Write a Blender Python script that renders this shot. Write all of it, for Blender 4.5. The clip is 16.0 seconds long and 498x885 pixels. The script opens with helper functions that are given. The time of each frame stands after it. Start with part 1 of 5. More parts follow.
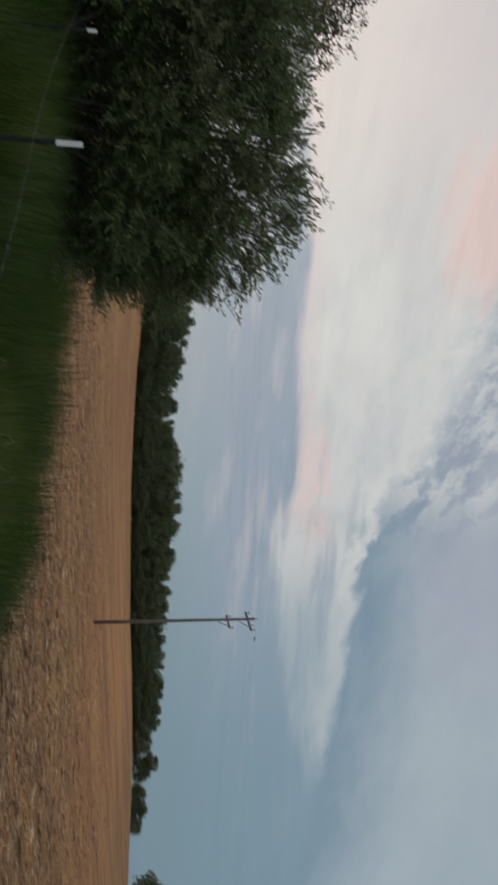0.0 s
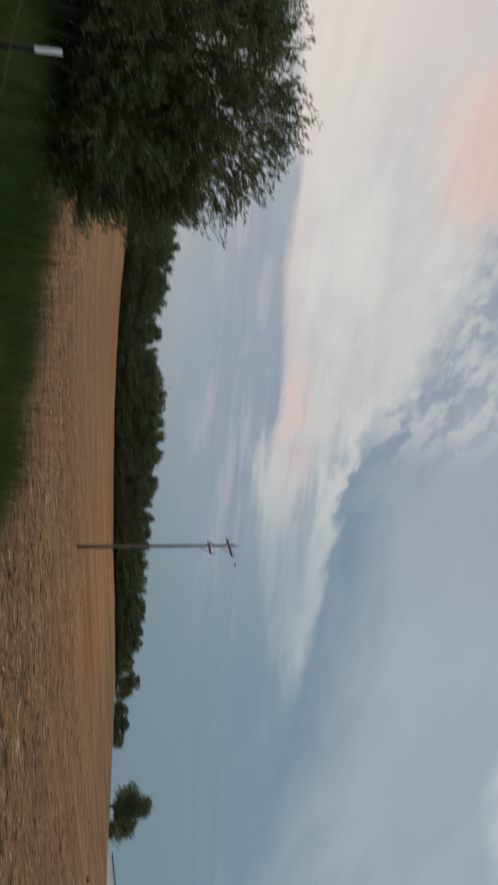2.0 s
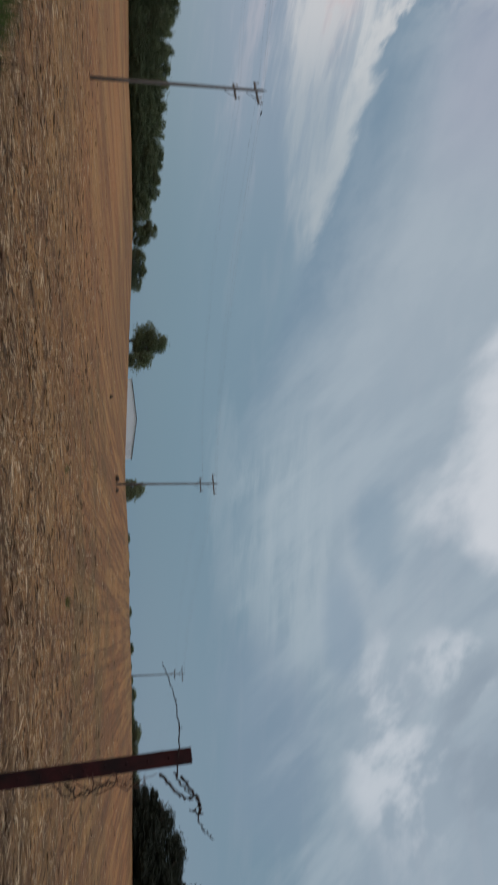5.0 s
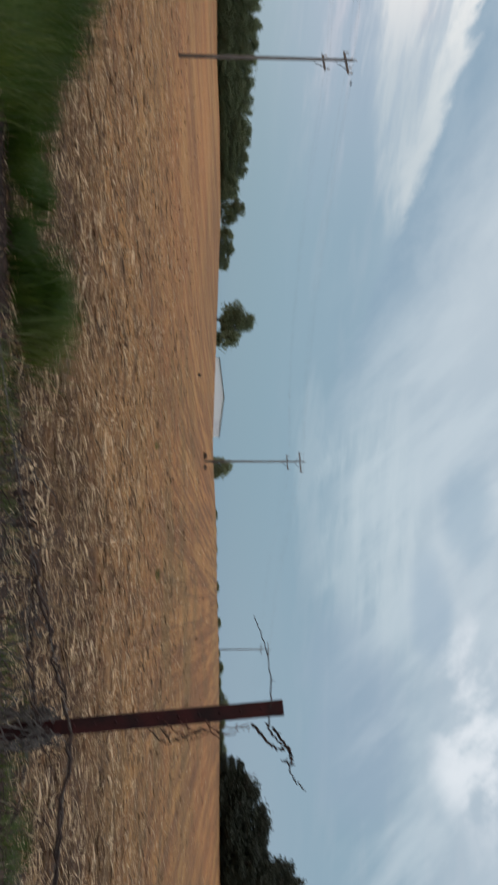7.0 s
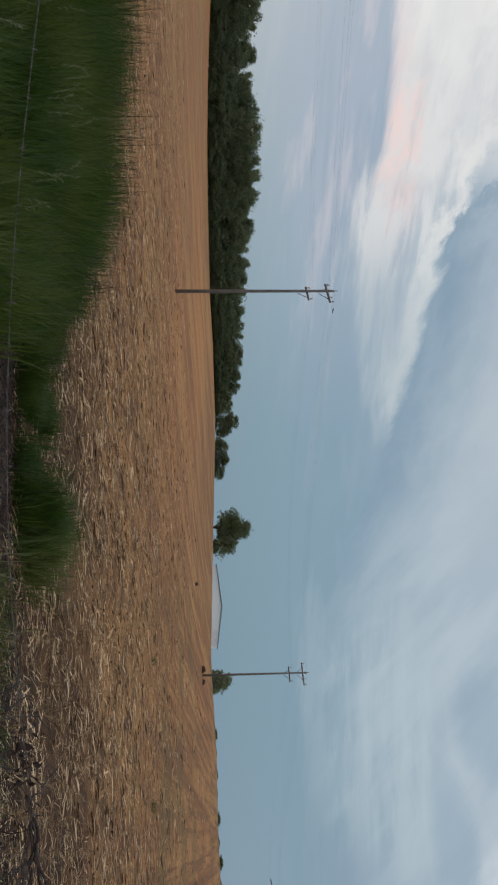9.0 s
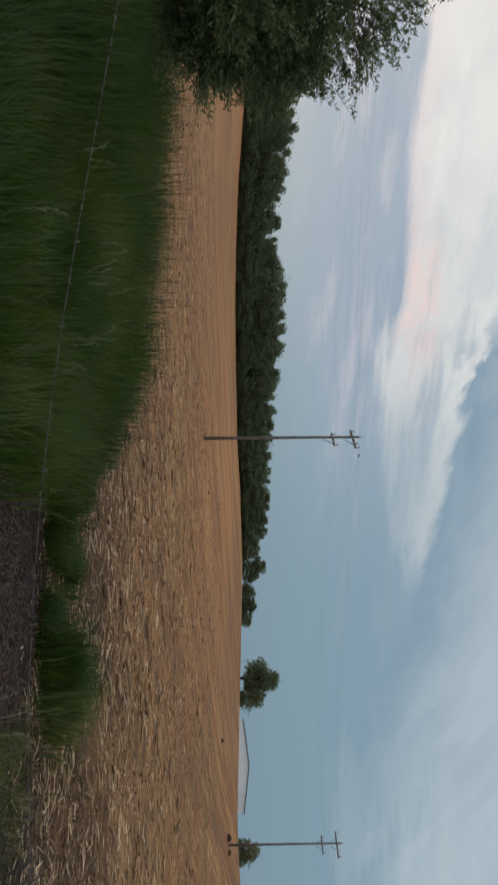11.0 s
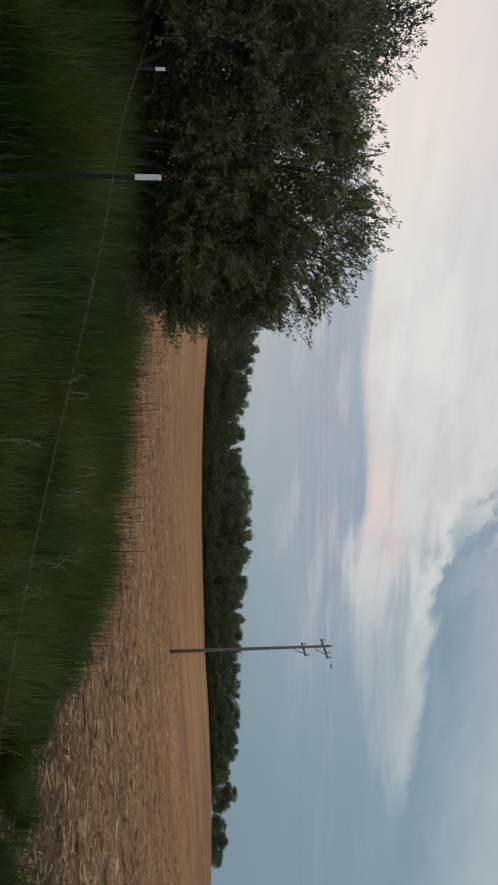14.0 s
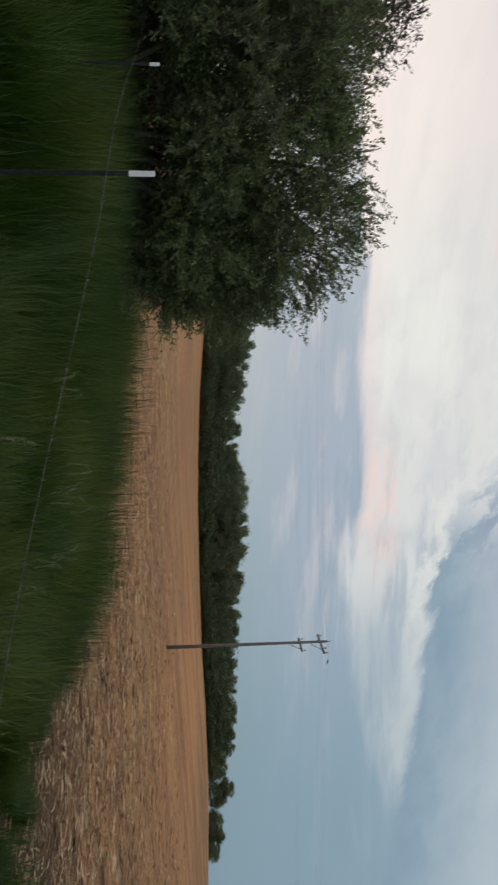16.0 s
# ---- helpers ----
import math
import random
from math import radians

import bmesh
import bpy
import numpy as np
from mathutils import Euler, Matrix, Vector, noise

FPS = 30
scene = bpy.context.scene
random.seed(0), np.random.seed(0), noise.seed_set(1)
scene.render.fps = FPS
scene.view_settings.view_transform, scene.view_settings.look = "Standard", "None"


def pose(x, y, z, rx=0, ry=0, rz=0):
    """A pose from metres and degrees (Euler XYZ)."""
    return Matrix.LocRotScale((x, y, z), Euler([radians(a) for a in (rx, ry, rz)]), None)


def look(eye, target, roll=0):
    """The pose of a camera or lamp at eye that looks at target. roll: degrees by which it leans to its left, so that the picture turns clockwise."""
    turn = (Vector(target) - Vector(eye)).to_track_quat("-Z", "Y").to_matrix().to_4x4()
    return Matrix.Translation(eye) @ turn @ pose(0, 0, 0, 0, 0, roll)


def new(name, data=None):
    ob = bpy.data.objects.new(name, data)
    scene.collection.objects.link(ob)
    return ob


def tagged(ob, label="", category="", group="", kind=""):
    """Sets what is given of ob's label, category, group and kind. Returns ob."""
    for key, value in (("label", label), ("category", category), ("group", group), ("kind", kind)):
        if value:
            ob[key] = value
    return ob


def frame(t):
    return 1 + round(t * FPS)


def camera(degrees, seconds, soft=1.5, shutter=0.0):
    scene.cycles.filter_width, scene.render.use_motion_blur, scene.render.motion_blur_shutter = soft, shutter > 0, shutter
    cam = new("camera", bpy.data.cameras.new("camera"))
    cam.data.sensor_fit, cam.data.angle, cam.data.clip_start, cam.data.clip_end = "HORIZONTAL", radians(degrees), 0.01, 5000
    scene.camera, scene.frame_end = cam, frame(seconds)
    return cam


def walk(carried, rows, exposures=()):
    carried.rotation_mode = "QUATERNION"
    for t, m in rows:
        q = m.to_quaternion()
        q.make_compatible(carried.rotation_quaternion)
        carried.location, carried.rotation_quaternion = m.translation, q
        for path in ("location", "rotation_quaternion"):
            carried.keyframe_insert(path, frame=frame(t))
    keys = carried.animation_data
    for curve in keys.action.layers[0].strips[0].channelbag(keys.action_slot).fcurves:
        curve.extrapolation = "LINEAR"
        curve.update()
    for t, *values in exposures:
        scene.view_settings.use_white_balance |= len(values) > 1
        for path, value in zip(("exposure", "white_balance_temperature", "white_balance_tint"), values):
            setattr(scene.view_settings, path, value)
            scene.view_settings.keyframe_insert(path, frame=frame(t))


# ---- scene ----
cam = camera(36.57, 16.0, soft=2.0, shutter=0.7)
# seconds, place, heading to the right, upward tilt, lean; the phone is held on its side
ROWS = [
    (0, 0, 0, 2.179, -13.34, 8.75, 0.83),
    (0.2, -0.018, 0.006, 2.17, -15.0, 7.77, 0.95),
    (0.5, -0.031, 0.01, 2.163, -19.53, 8.53, 1.2),
    (0.7, -0.03, 0.005, 2.163, -20.68, 8.74, 1.22),
    (1, -0.023, -0.004, 2.167, -20.64, 8.18, 1.26),
    (1.2, -0.015, -0.004, 2.176, -19.17, 7.91, 1.32),
    (1.5, 0, -0.005, 2.188, -15.31, 8.05, 1.4),
    (1.7, 0.011, -0.012, 2.188, -12.71, 8.56, 1.21),
    (2, 0.035, -0.035, 2.188, -7.94, 10.08, 0.92),
    (2.2, 0.058, -0.049, 2.188, -5.83, 10.16, 0.82),
    (2.5, 0.088, -0.059, 2.187, -1.99, 9.47, 0.66),
    (2.7, 0.097, -0.054, 2.188, -0.49, 9.66, 0.42),
    (3, 0.101, -0.033, 2.192, 3.91, 10.11, 0.05),
    (3.2, 0.106, -0.017, 2.195, 4.82, 10.13, 0.2),
    (3.5, 0.115, 0.011, 2.197, 8.11, 9.88, 0.42),
    (3.7, 0.118, 0.032, 2.195, 9.74, 9.49, 0.47),
    (4, 0.122, 0.065, 2.19, 13.21, 9.64, 0.55),
    (4.2, 0.129, 0.086, 2.188, 16.36, 9.58, 0.67),
    (4.5, 0.139, 0.115, 2.18, 19.9, 9.22, 0.86),
    (4.7, 0.14, 0.132, 2.166, 22.05, 9.26, 0.51),
    (5.2, 0.156, 0.154, 2.145, 27.134, 8.852, 0.051),
    (5.75, 0.189, 0.146, 2.144, 31.116, 7.484, 0.164),
    (6.3, 0.214, 0.129, 2.148, 31.908, 5.562, 0.38),
    (6.8, 0.21, 0.126, 2.141, 28.56, 3.69, 0.19),
    (7, 0.207, 0.129, 2.134, 26.82, 2.54, 0.23),
    (7.2, 0.201, 0.134, 2.126, 24.62, 1.94, -0.08),
    (7.5, 0.177, 0.139, 2.117, 20.59, 1.14, -0.54),
    (7.7, 0.148, 0.109, 2.115, 17.8, 0.62, -0.51),
    (8, 0.12, 0.053, 2.114, 14.63, 1.9, -0.46),
    (8.2, 0.121, 0.079, 2.114, 13.33, 1.85, -0.4),
    (8.5, 0.123, 0.127, 2.111, 13.26, 2.18, -0.32),
    (8.7, 0.121, 0.127, 2.108, 12.14, 2.42, -0.45),
    (9, 0.117, 0.12, 2.105, 11.22, 2.86, -0.64),
    (9.2, 0.116, 0.108, 2.122, 10.47, 2.33, -0.37),
    (10, 0.1, 0.097, 2.122, 6.314, 1.544, -0.438),
    (10.75, 0.073, 0.098, 2.112, 1.722, 0.593, -0.483),
    (11.5, 0.042, 0.103, 2.111, -2.02, 1.63, -0.46),
    (11.7, 0.034, 0.104, 2.114, -2.81, 1.85, -0.44),
    (12, 0.021, 0.105, 2.118, -3.9, 3.46, -0.41),
    (12.2, 0.01, 0.098, 2.115, -4.12, 3.68, -0.35),
    (12.5, -0.005, 0.078, 2.111, -6.94, 3.59, -0.25),
    (12.7, -0.012, 0.073, 2.114, -8.92, 3.91, -0.6),
    (13, -0.017, 0.068, 2.12, -11.53, 4.47, -1.13),
    (13.2, -0.013, 0.059, 2.119, -12.93, 4.67, -1.04),
    (13.5, -0.005, 0.049, 2.115, -14.85, 3.87, -0.91),
    (13.7, -0.006, 0.051, 2.111, -15.14, 4.1, -0.93),
    (14, -0.012, 0.059, 2.106, -15.32, 3.63, -0.95),
    (14.2, -0.016, 0.066, 2.104, -15.39, 2.92, -1.05),
    (14.5, -0.019, 0.071, 2.104, -15.3, 2.13, -1.21),
    (14.7, -0.018, 0.069, 2.103, -15.11, 2.38, -0.99),
    (15, -0.017, 0.066, 2.103, -14.63, 3.26, -0.67),
    (15.2, -0.019, 0.067, 2.103, -14.47, 3.09, -0.62),
    (15.5, -0.024, 0.07, 2.105, -14.38, 3.32, -0.54),
    (15.7, -0.024, 0.07, 2.107, -14.59, 2.86, -0.77),
    (16, -0.024, 0.068, 2.111, -14.99, 3.91, -1.11),
]
walk(cam, [(t, pose(x, y, z, 90 + up, 0, -head) @ pose(0, 0, 0, 0, 0, 90 + lean)) for t, x, y, z, head, up, lean in ROWS],
     exposures=[(0.0, -0.40, 6650, 8), (2.0, -0.42, 6700, 9), (3.0, -0.40, 6700, 10), (4.7, -0.41, 6450, 10), (6.8, 0.14, 6700, 10), (7.6, 0.15, 6700, 10), (8.0, 0.20, 6700, 10), (8.2, 0.14, 6700, 10), (8.5, -0.05, 6650, 9), (9.0, -0.08, 6600, 9), (11.5, -0.16, 6600, 8), (12.5, -0.22, 6700, 8), (13.5, -0.27, 6700, 8), (14.1, -0.22, 6700, 8), (14.6, -0.06, 6700, 8), (16.0, -0.09, 6700, 8)])


# ---- world ----
class Nodes:
    """Short-hand for arithmetic in a node tree."""

    def __init__(self, tree):
        self.tree = tree

    def add(self, kind, **values):
        node = self.tree.nodes.new(kind)
        for key, value in values.items():
            setattr(node, key, value)
        return node

    def put(self, socket, value):
        if isinstance(value, bpy.types.NodeSocket):
            self.tree.links.new(value, socket)
        else:
            socket.default_value = value

    def math(self, op, a, b=0.0, c=0.0):
        node = self.add("ShaderNodeMath", operation=op)
        for socket, value in zip(node.inputs, (a, b, c)):
            self.put(socket, value)
        return node.outputs[0]

    def span(self, value, low, high, out_low=0.0, out_high=1.0, smooth=True):
        node = self.add("ShaderNodeMapRange", interpolation_type="SMOOTHSTEP" if smooth else "LINEAR")
        for key, v in zip(("Value", "From Min", "From Max", "To Min", "To Max"), (value, low, high, out_low, out_high)):
            self.put(node.inputs[key], v)
        return node.outputs[0]

    def mix(self, factor, a, b, blend="MIX"):
        node = self.add("ShaderNodeMix", data_type="RGBA", blend_type=blend)
        self.put(node.inputs[0], factor)
        for socket, value in ((node.inputs[6], a), (node.inputs[7], b)):
            self.put(socket, (*value, 1.0) if isinstance(value, tuple) and len(value) == 3 else value)
        return node.outputs[2]

    def vector(self, x, y, z=0.0):
        node = self.add("ShaderNodeCombineXYZ")
        for socket, value in zip(node.inputs, (x, y, z)):
            self.put(socket, value)
        return node.outputs[0]

    def noise(self, vector, scale, detail=4.0, rough=0.55, warp=0.0):
        node = self.add("ShaderNodeTexNoise")
        self.put(node.inputs["Vector"], vector)
        for key, v in (("Scale", scale), ("Detail", detail), ("Roughness", rough), ("Distortion", warp)):
            node.inputs[key].default_value = v
        return node.outputs[0]

    def scaled(self, vector, s, turn=0.0):
        node = self.add("ShaderNodeMapping")
        self.put(node.inputs["Vector"], vector)
        node.inputs["Scale"].default_value = s
        node.inputs["Rotation"].default_value = (0, 0, turn)
        return node.outputs[0]


def srgb(r, g, b):
    return tuple((c / 255 / 12.92) if c <= 10 else ((c / 255 + 0.055) / 1.055) ** 2.4 for c in (r, g, b))


SUN_HEAD, SUN_UP = -42.0, 16.0     # where the brightest part of the evening sky stands
world = bpy.data.worlds.new("evening_sky")
scene.world = world
world.use_nodes = True
n = Nodes(world.node_tree)
background = world.node_tree.nodes["Background"]
sky = n.add("ShaderNodeTexSky", sky_type="NISHITA", sun_disc=False)
sky.sun_elevation, sky.sun_rotation = radians(SUN_UP), radians(SUN_HEAD)
way = n.add("ShaderNodeSeparateXYZ")
n.tree.links.new(n.add("ShaderNodeTexCoord").outputs["Generated"], way.inputs[0])
head = n.math("MULTIPLY", n.math("ARCTAN2", way.outputs[0], way.outputs[1]), 57.2958)
up = n.math("MULTIPLY", n.math("ARCSINE", way.outputs[2]), 57.2958)


def sheet(across_scale, up_scale, seed, shear=0.0):
    """Cloud coordinates: heading and height, stretched."""
    return n.vector(n.math("MULTIPLY", head, across_scale), n.math("MULTIPLY", n.math("ADD", up, n.math("MULTIPLY", head, shear)), up_scale), seed)


streaks = n.noise(sheet(0.045, 0.55, 7.0, 0.05), 1.0, 5, 0.58, 0.15)
wisps = n.noise(sheet(0.09, 0.62, 17.0, 0.10), 1.0, 6, 0.62, 0.25)
puffs = n.noise(sheet(0.17, 0.30, 3.0, 0.25), 1.0, 8, 0.60, 0.2)
broad = n.noise(sheet(0.06, 0.13, 1.0), 1.0, 4, 0.55, 0.2)
tufts = n.noise(sheet(0.38, 0.55, 5.0, 0.45), 1.0, 7, 0.62, 0.2)
veils = n.noise(sheet(0.085, 0.17, 23.0, 0.9), 1.0, 6, 0.56, 0.15)
soft_heap = n.noise(sheet(0.15, 0.20, 31.0, 0.5), 1.0, 7, 0.55, 0.2)


def both(*factors):
    value = factors[0]
    for f in factors[1:]:
        value = n.math("MULTIPLY", value, f)
    return value


def profile(points):
    """A height that follows the heading in straight pieces."""
    value = points[0][1]
    for (h0, u0), (h1, u1) in zip(points, points[1:]):
        value = n.math("ADD", value, n.span(head, h0, h1, 0.0, u1 - u0, smooth=False))
    return value


def blob(h0, u0, wide, tall_deg, wob, shape=None):
    """1 at a direction, falling to 0 at the given half width and height, with a cloudy outline."""
    a = n.math("DIVIDE", n.math("SUBTRACT", head, h0), wide)
    b = n.math("DIVIDE", n.math("SUBTRACT", up, u0), tall_deg)
    d = n.math("ADD", n.math("MULTIPLY", a, a), n.math("MULTIPLY", b, b))
    return n.span(n.math("ADD", d, n.math("MULTIPLY_ADD", wisps if shape is None else shape, wob, -0.5 * wob)), 1.0, 0.0)


# the clear air low down, bluer away from the sunset
low_air = n.mix(n.span(head, -30.0, 12.0), srgb(158, 176, 194), srgb(124, 154, 174))
low_air = n.mix(n.span(head, 24.0, 52.0), low_air, srgb(136, 160, 180))
mid_air = n.mix(n.span(head, -10.0, 14.0), srgb(160, 174, 194), srgb(132, 159, 178))
air = n.mix(n.span(up, 2.0, 9.0), low_air, mid_air)
high_air = n.mix(n.span(head, 4.0, 40.0), srgb(160, 181, 197), srgb(172, 188, 202))
air = n.mix(n.span(up, 9.0, 19.0), air, high_air)
# thin lilac and white streaks under the bank
air = n.mix(both(n.span(wisps, 0.47, 0.66), n.span(up, 3.0, 8.0, 0.0, 0.45), n.span(head, 10.0, -8.0, 0.12, 1.0)), air, srgb(212, 206, 214))
air = n.mix(both(n.span(streaks, 0.52, 0.38, 0.0, 0.35), n.span(up, 3.0, 8.0), n.span(head, 18.0, 2.0)), air, srgb(138, 160, 182))
# a shelf of darker cloud, its edge climbing to the sunset side and breaking into tufts there
shelf_edge = profile(((-60.0, 40.0), (-30.0, 28.0), (-22.0, 23.6), (-15.5, 21.8), (-11.0, 20.0), (-8.0, 18.0), (-5.0, 16.8), (0.0, 16.0), (4.4, 14.8), (9.0, 13.5), (14.0, 11.8), (30.0, 6.0)))
edge_rough = n.math("ADD", n.math("MULTIPLY_ADD", puffs, 5.0, -2.5), n.math("MULTIPLY_ADD", tufts, 6.0, -3.0))
over = n.math("ADD", n.math("SUBTRACT", up, shelf_edge), n.math("MULTIPLY", edge_rough, n.span(head, 0.0, -10.0, 0.32, 1.35)))
dark = both(n.span(over, -0.15, n.span(head, -4.0, -16.0, 0.9, 3.4)), n.math("MAXIMUM", n.span(tufts, 0.62, 0.42, 0.3, 1.0), n.span(head, -13.0, -5.0)))
# the bright bank below it, thinning out into streaks
bank_edge = profile(((-60.0, 11.0), (-32.0, 12.2), (-27.0, 12.9), (-22.0, 12.4), (-10.0, 12.1), (-7.5, 10.6), (-4.0, 9.5), (0.0, 9.5), (4.0, 10.4), (9.0, 11.7), (14.0, 12.2)))
above = n.math("ADD", n.math("SUBTRACT", up, bank_edge), n.math("MULTIPLY", n.math("MULTIPLY_ADD", wisps, 8.0, -4.0), n.span(head, -14.0, -4.0, 0.22, 0.55)))
bright = both(n.span(above, -0.35, n.span(head, -14.0, -4.0, 0.6, 2.0)), n.math("SUBTRACT", 1.0, dark), n.span(head, 13.5, 8.0))
rim = n.span(over, -2.0, -0.2)
bright = both(bright, n.math("MAXIMUM", n.span(head, -4.0, -9.0), n.math("MAXIMUM", n.span(wisps, 0.34, 0.62, 0.45, 0.9), n.math("MULTIPLY", rim, 0.95))))
pink = n.math("MAXIMUM", both(blob(-9.5, 13.4, 8.0, 2.2, 3.0), n.span(tufts, 0.40, 0.60, 0.15, 0.75)), n.math("MULTIPLY", blob(-31.0, 25.5, 8.0, 4.4, 2.2), 0.85))
bank = n.mix(n.span(broad, 0.36, 0.64), srgb(236, 237, 236), srgb(224, 225, 227))
bank = n.mix(n.span(head, -24.0, -44.0, 0.0, 0.75), bank, srgb(218, 210, 218))
bank = n.mix(both(n.span(puffs, 0.50, 0.36), n.span(head, -30.0, -12.0, 0.12, 0.42)), bank, srgb(202, 206, 214))
bank = n.mix(n.span(above, 2.2, 0.0, 0.0, n.span(head, -9.0, -13.0, 0.0, 0.55)), bank, srgb(226, 212, 218))
bank = n.mix(pink, bank, srgb(246, 216, 212))
bank = n.mix(n.span(head, -7.0, 3.0, 0.0, 0.92), bank, n.mix(n.math("MULTIPLY", rim, n.span(head, 8.0, -4.0, 0.35, 1.0)), srgb(172, 187, 198), srgb(206, 214, 218)))
bank = n.mix(both(n.span(wisps, 0.52, 0.36), n.span(head, -18.0, -6.0, 0.1, 0.45), n.span(rim, 1.0, 0.0, 0.2, 1.0)), bank, srgb(168, 182, 198))
shelf = n.mix(n.span(puffs, 0.36, 0.66), srgb(131, 156, 177), srgb(158, 177, 193))
shelf = n.mix(n.span(over, 0.0, 8.0), n.mix(0.6, shelf, srgb(128, 155, 177)), n.mix(0.72, shelf, srgb(196, 207, 216)))
shelf = n.mix(both(n.span(up, 18.5, 23.5, 0.0, 0.38), n.span(head, 10.0, -2.0)), shelf, srgb(178, 176, 200))
clouds = n.mix(n.math("MULTIPLY", dark, n.span(head, 34.0, 10.0, 0.0, 0.92)), air, shelf)
clouds = n.mix(bright, clouds, bank)
# thin veils fanning out over the field, clear blue gaps between them
clouds = n.mix(both(n.span(veils, 0.42, 0.64), n.span(up, 6.5, 12.0), n.span(head, 11.0, 26.0, 0.0, 0.5)), clouds, srgb(194, 208, 218))
clouds = n.mix(both(blob(33.0, 12.4, 13.0, 5.2, 2.2, veils), n.span(wisps, 0.34, 0.64, 0.4, 1.0), 0.48), clouds, srgb(198, 212, 220))
clouds = n.mix(both(blob(30.0, 7.6, 9.0, 2.4, 2.0, veils), n.span(wisps, 0.38, 0.6), 0.2), clouds, srgb(186, 202, 212))
clouds = n.mix(n.math("MULTIPLY", blob(32.0, 18.9, 6.0, 2.4, 2.4, soft_heap), 0.45), clouds, srgb(134, 162, 184))
clouds = n.mix(n.math("MULTIPLY", blob(39.5, 15.8, 5.0, 2.0, 1.6, soft_heap), 0.5), clouds, srgb(142, 166, 188))
clouds = n.mix(n.math("MULTIPLY", blob(46.5, 10.0, 9.0, 4.5, 1.6, veils), 0.45), clouds, srgb(146, 164, 186))
# high white cloud, with a ragged foot and grey undersides
white_foot = profile(((10.0, 32.0), (19.0, 28.0), (26.0, 26.2), (30.5, 24.8), (33.5, 25.8), (36.0, 29.0), (44.0, 31.0)))
lift = n.math("ADD", n.math("SUBTRACT", up, white_foot), n.math("MULTIPLY_ADD", soft_heap, 9.0, -4.5))
clouds = n.mix(n.math("MULTIPLY", n.span(lift, -3.6, 1.8, 0.0, 0.9), n.span(head, 9.0, 18.0)), clouds, srgb(236, 240, 246))
heap = both(n.span(soft_heap, 0.46, 0.60), n.math("MAXIMUM", blob(48.5, 18.6, 9.5, 4.2, 1.2, puffs), blob(42.5, 22.8, 3.6, 4.0, 1.2, puffs)))
clouds = n.mix(n.math("MULTIPLY", heap, 0.85), clouds, srgb(222, 229, 237))
clouds = n.mix(both(blob(48.5, 25.0, 9.0, 4.0, 1.2, soft_heap), n.span(soft_heap, 0.58, 0.42), 0.7), clouds, srgb(158, 173, 188))
# thin cloud over a clear evening sky
clear = n.mix(1.0, sky.outputs[0], (0.12, 0.12, 0.12), "MULTIPLY")
n.put(background.inputs[0], n.mix(0.93, clear, clouds))
# the sky is duller overhead and cloud-bright behind, opposite the sunset
dull = n.math("MULTIPLY", n.span(up, 26.0, 60.0, 1.0, 0.62), n.span(n.math("ABSOLUTE", n.math("ADD", head, 8.0)), 75.0, 130.0, 1.0, 1.45))
background.inputs[1].default_value = 1.0
n.put(background.inputs[1], dull)

sun_data = bpy.data.lights.new("sun", "SUN")
sun_data.energy, sun_data.angle, sun_data.color = 0.5, radians(25), (1.0, 0.86, 0.74)
sun = new("sun", sun_data)
sun.matrix_world = look((0, 0, 60), (-math.sin(radians(SUN_HEAD)) * 60, -math.cos(radians(SUN_HEAD)) * 60, 60 - 60 * math.tan(radians(SUN_UP))))


# ---- materials ----
def material(name, rough=0.8, metal=0.0):
    m = bpy.data.materials.new(name)
    m.use_nodes = True
    k = Nodes(m.node_tree)
    shader = m.node_tree.nodes["Principled BSDF"]
    shader.inputs["Roughness"].default_value, shader.inputs["Metallic"].default_value = rough, metal
    return m, k, shader


def place(k):
    return k.add("ShaderNodeTexCoord").outputs["Object"]


def bumped(k, shader, height, depth, strength=0.6):
    bump = k.add("ShaderNodeBump")
    bump.inputs["Distance"].default_value, bump.inputs["Strength"].default_value = depth, strength
    k.put(bump.inputs["Height"], height)
    k.put(shader.inputs["Normal"], bump.outputs[0])


def speckled(name, a, b, scale, rough=0.8, metal=0.0, depth=0.002, fine=6.0):
    """Two colours in patches, with a finer grain over them and a little relief."""
    m, k, shader = material(name, rough, metal)
    at = place(k)
    patch, grain = k.noise(at, scale, 5), k.noise(at, scale * fine, 4, 0.65)
    colour = k.mix(k.span(patch, 0.35, 0.65), a, b)
    colour = k.mix(k.span(grain, 0.35, 0.7, 0.0, 0.45 if fine > 3 else 0.08), colour, tuple(0.5 * v for v in a))
    k.put(shader.inputs["Base Color"], colour)
    bumped(k, shader, grain, depth)
    return m


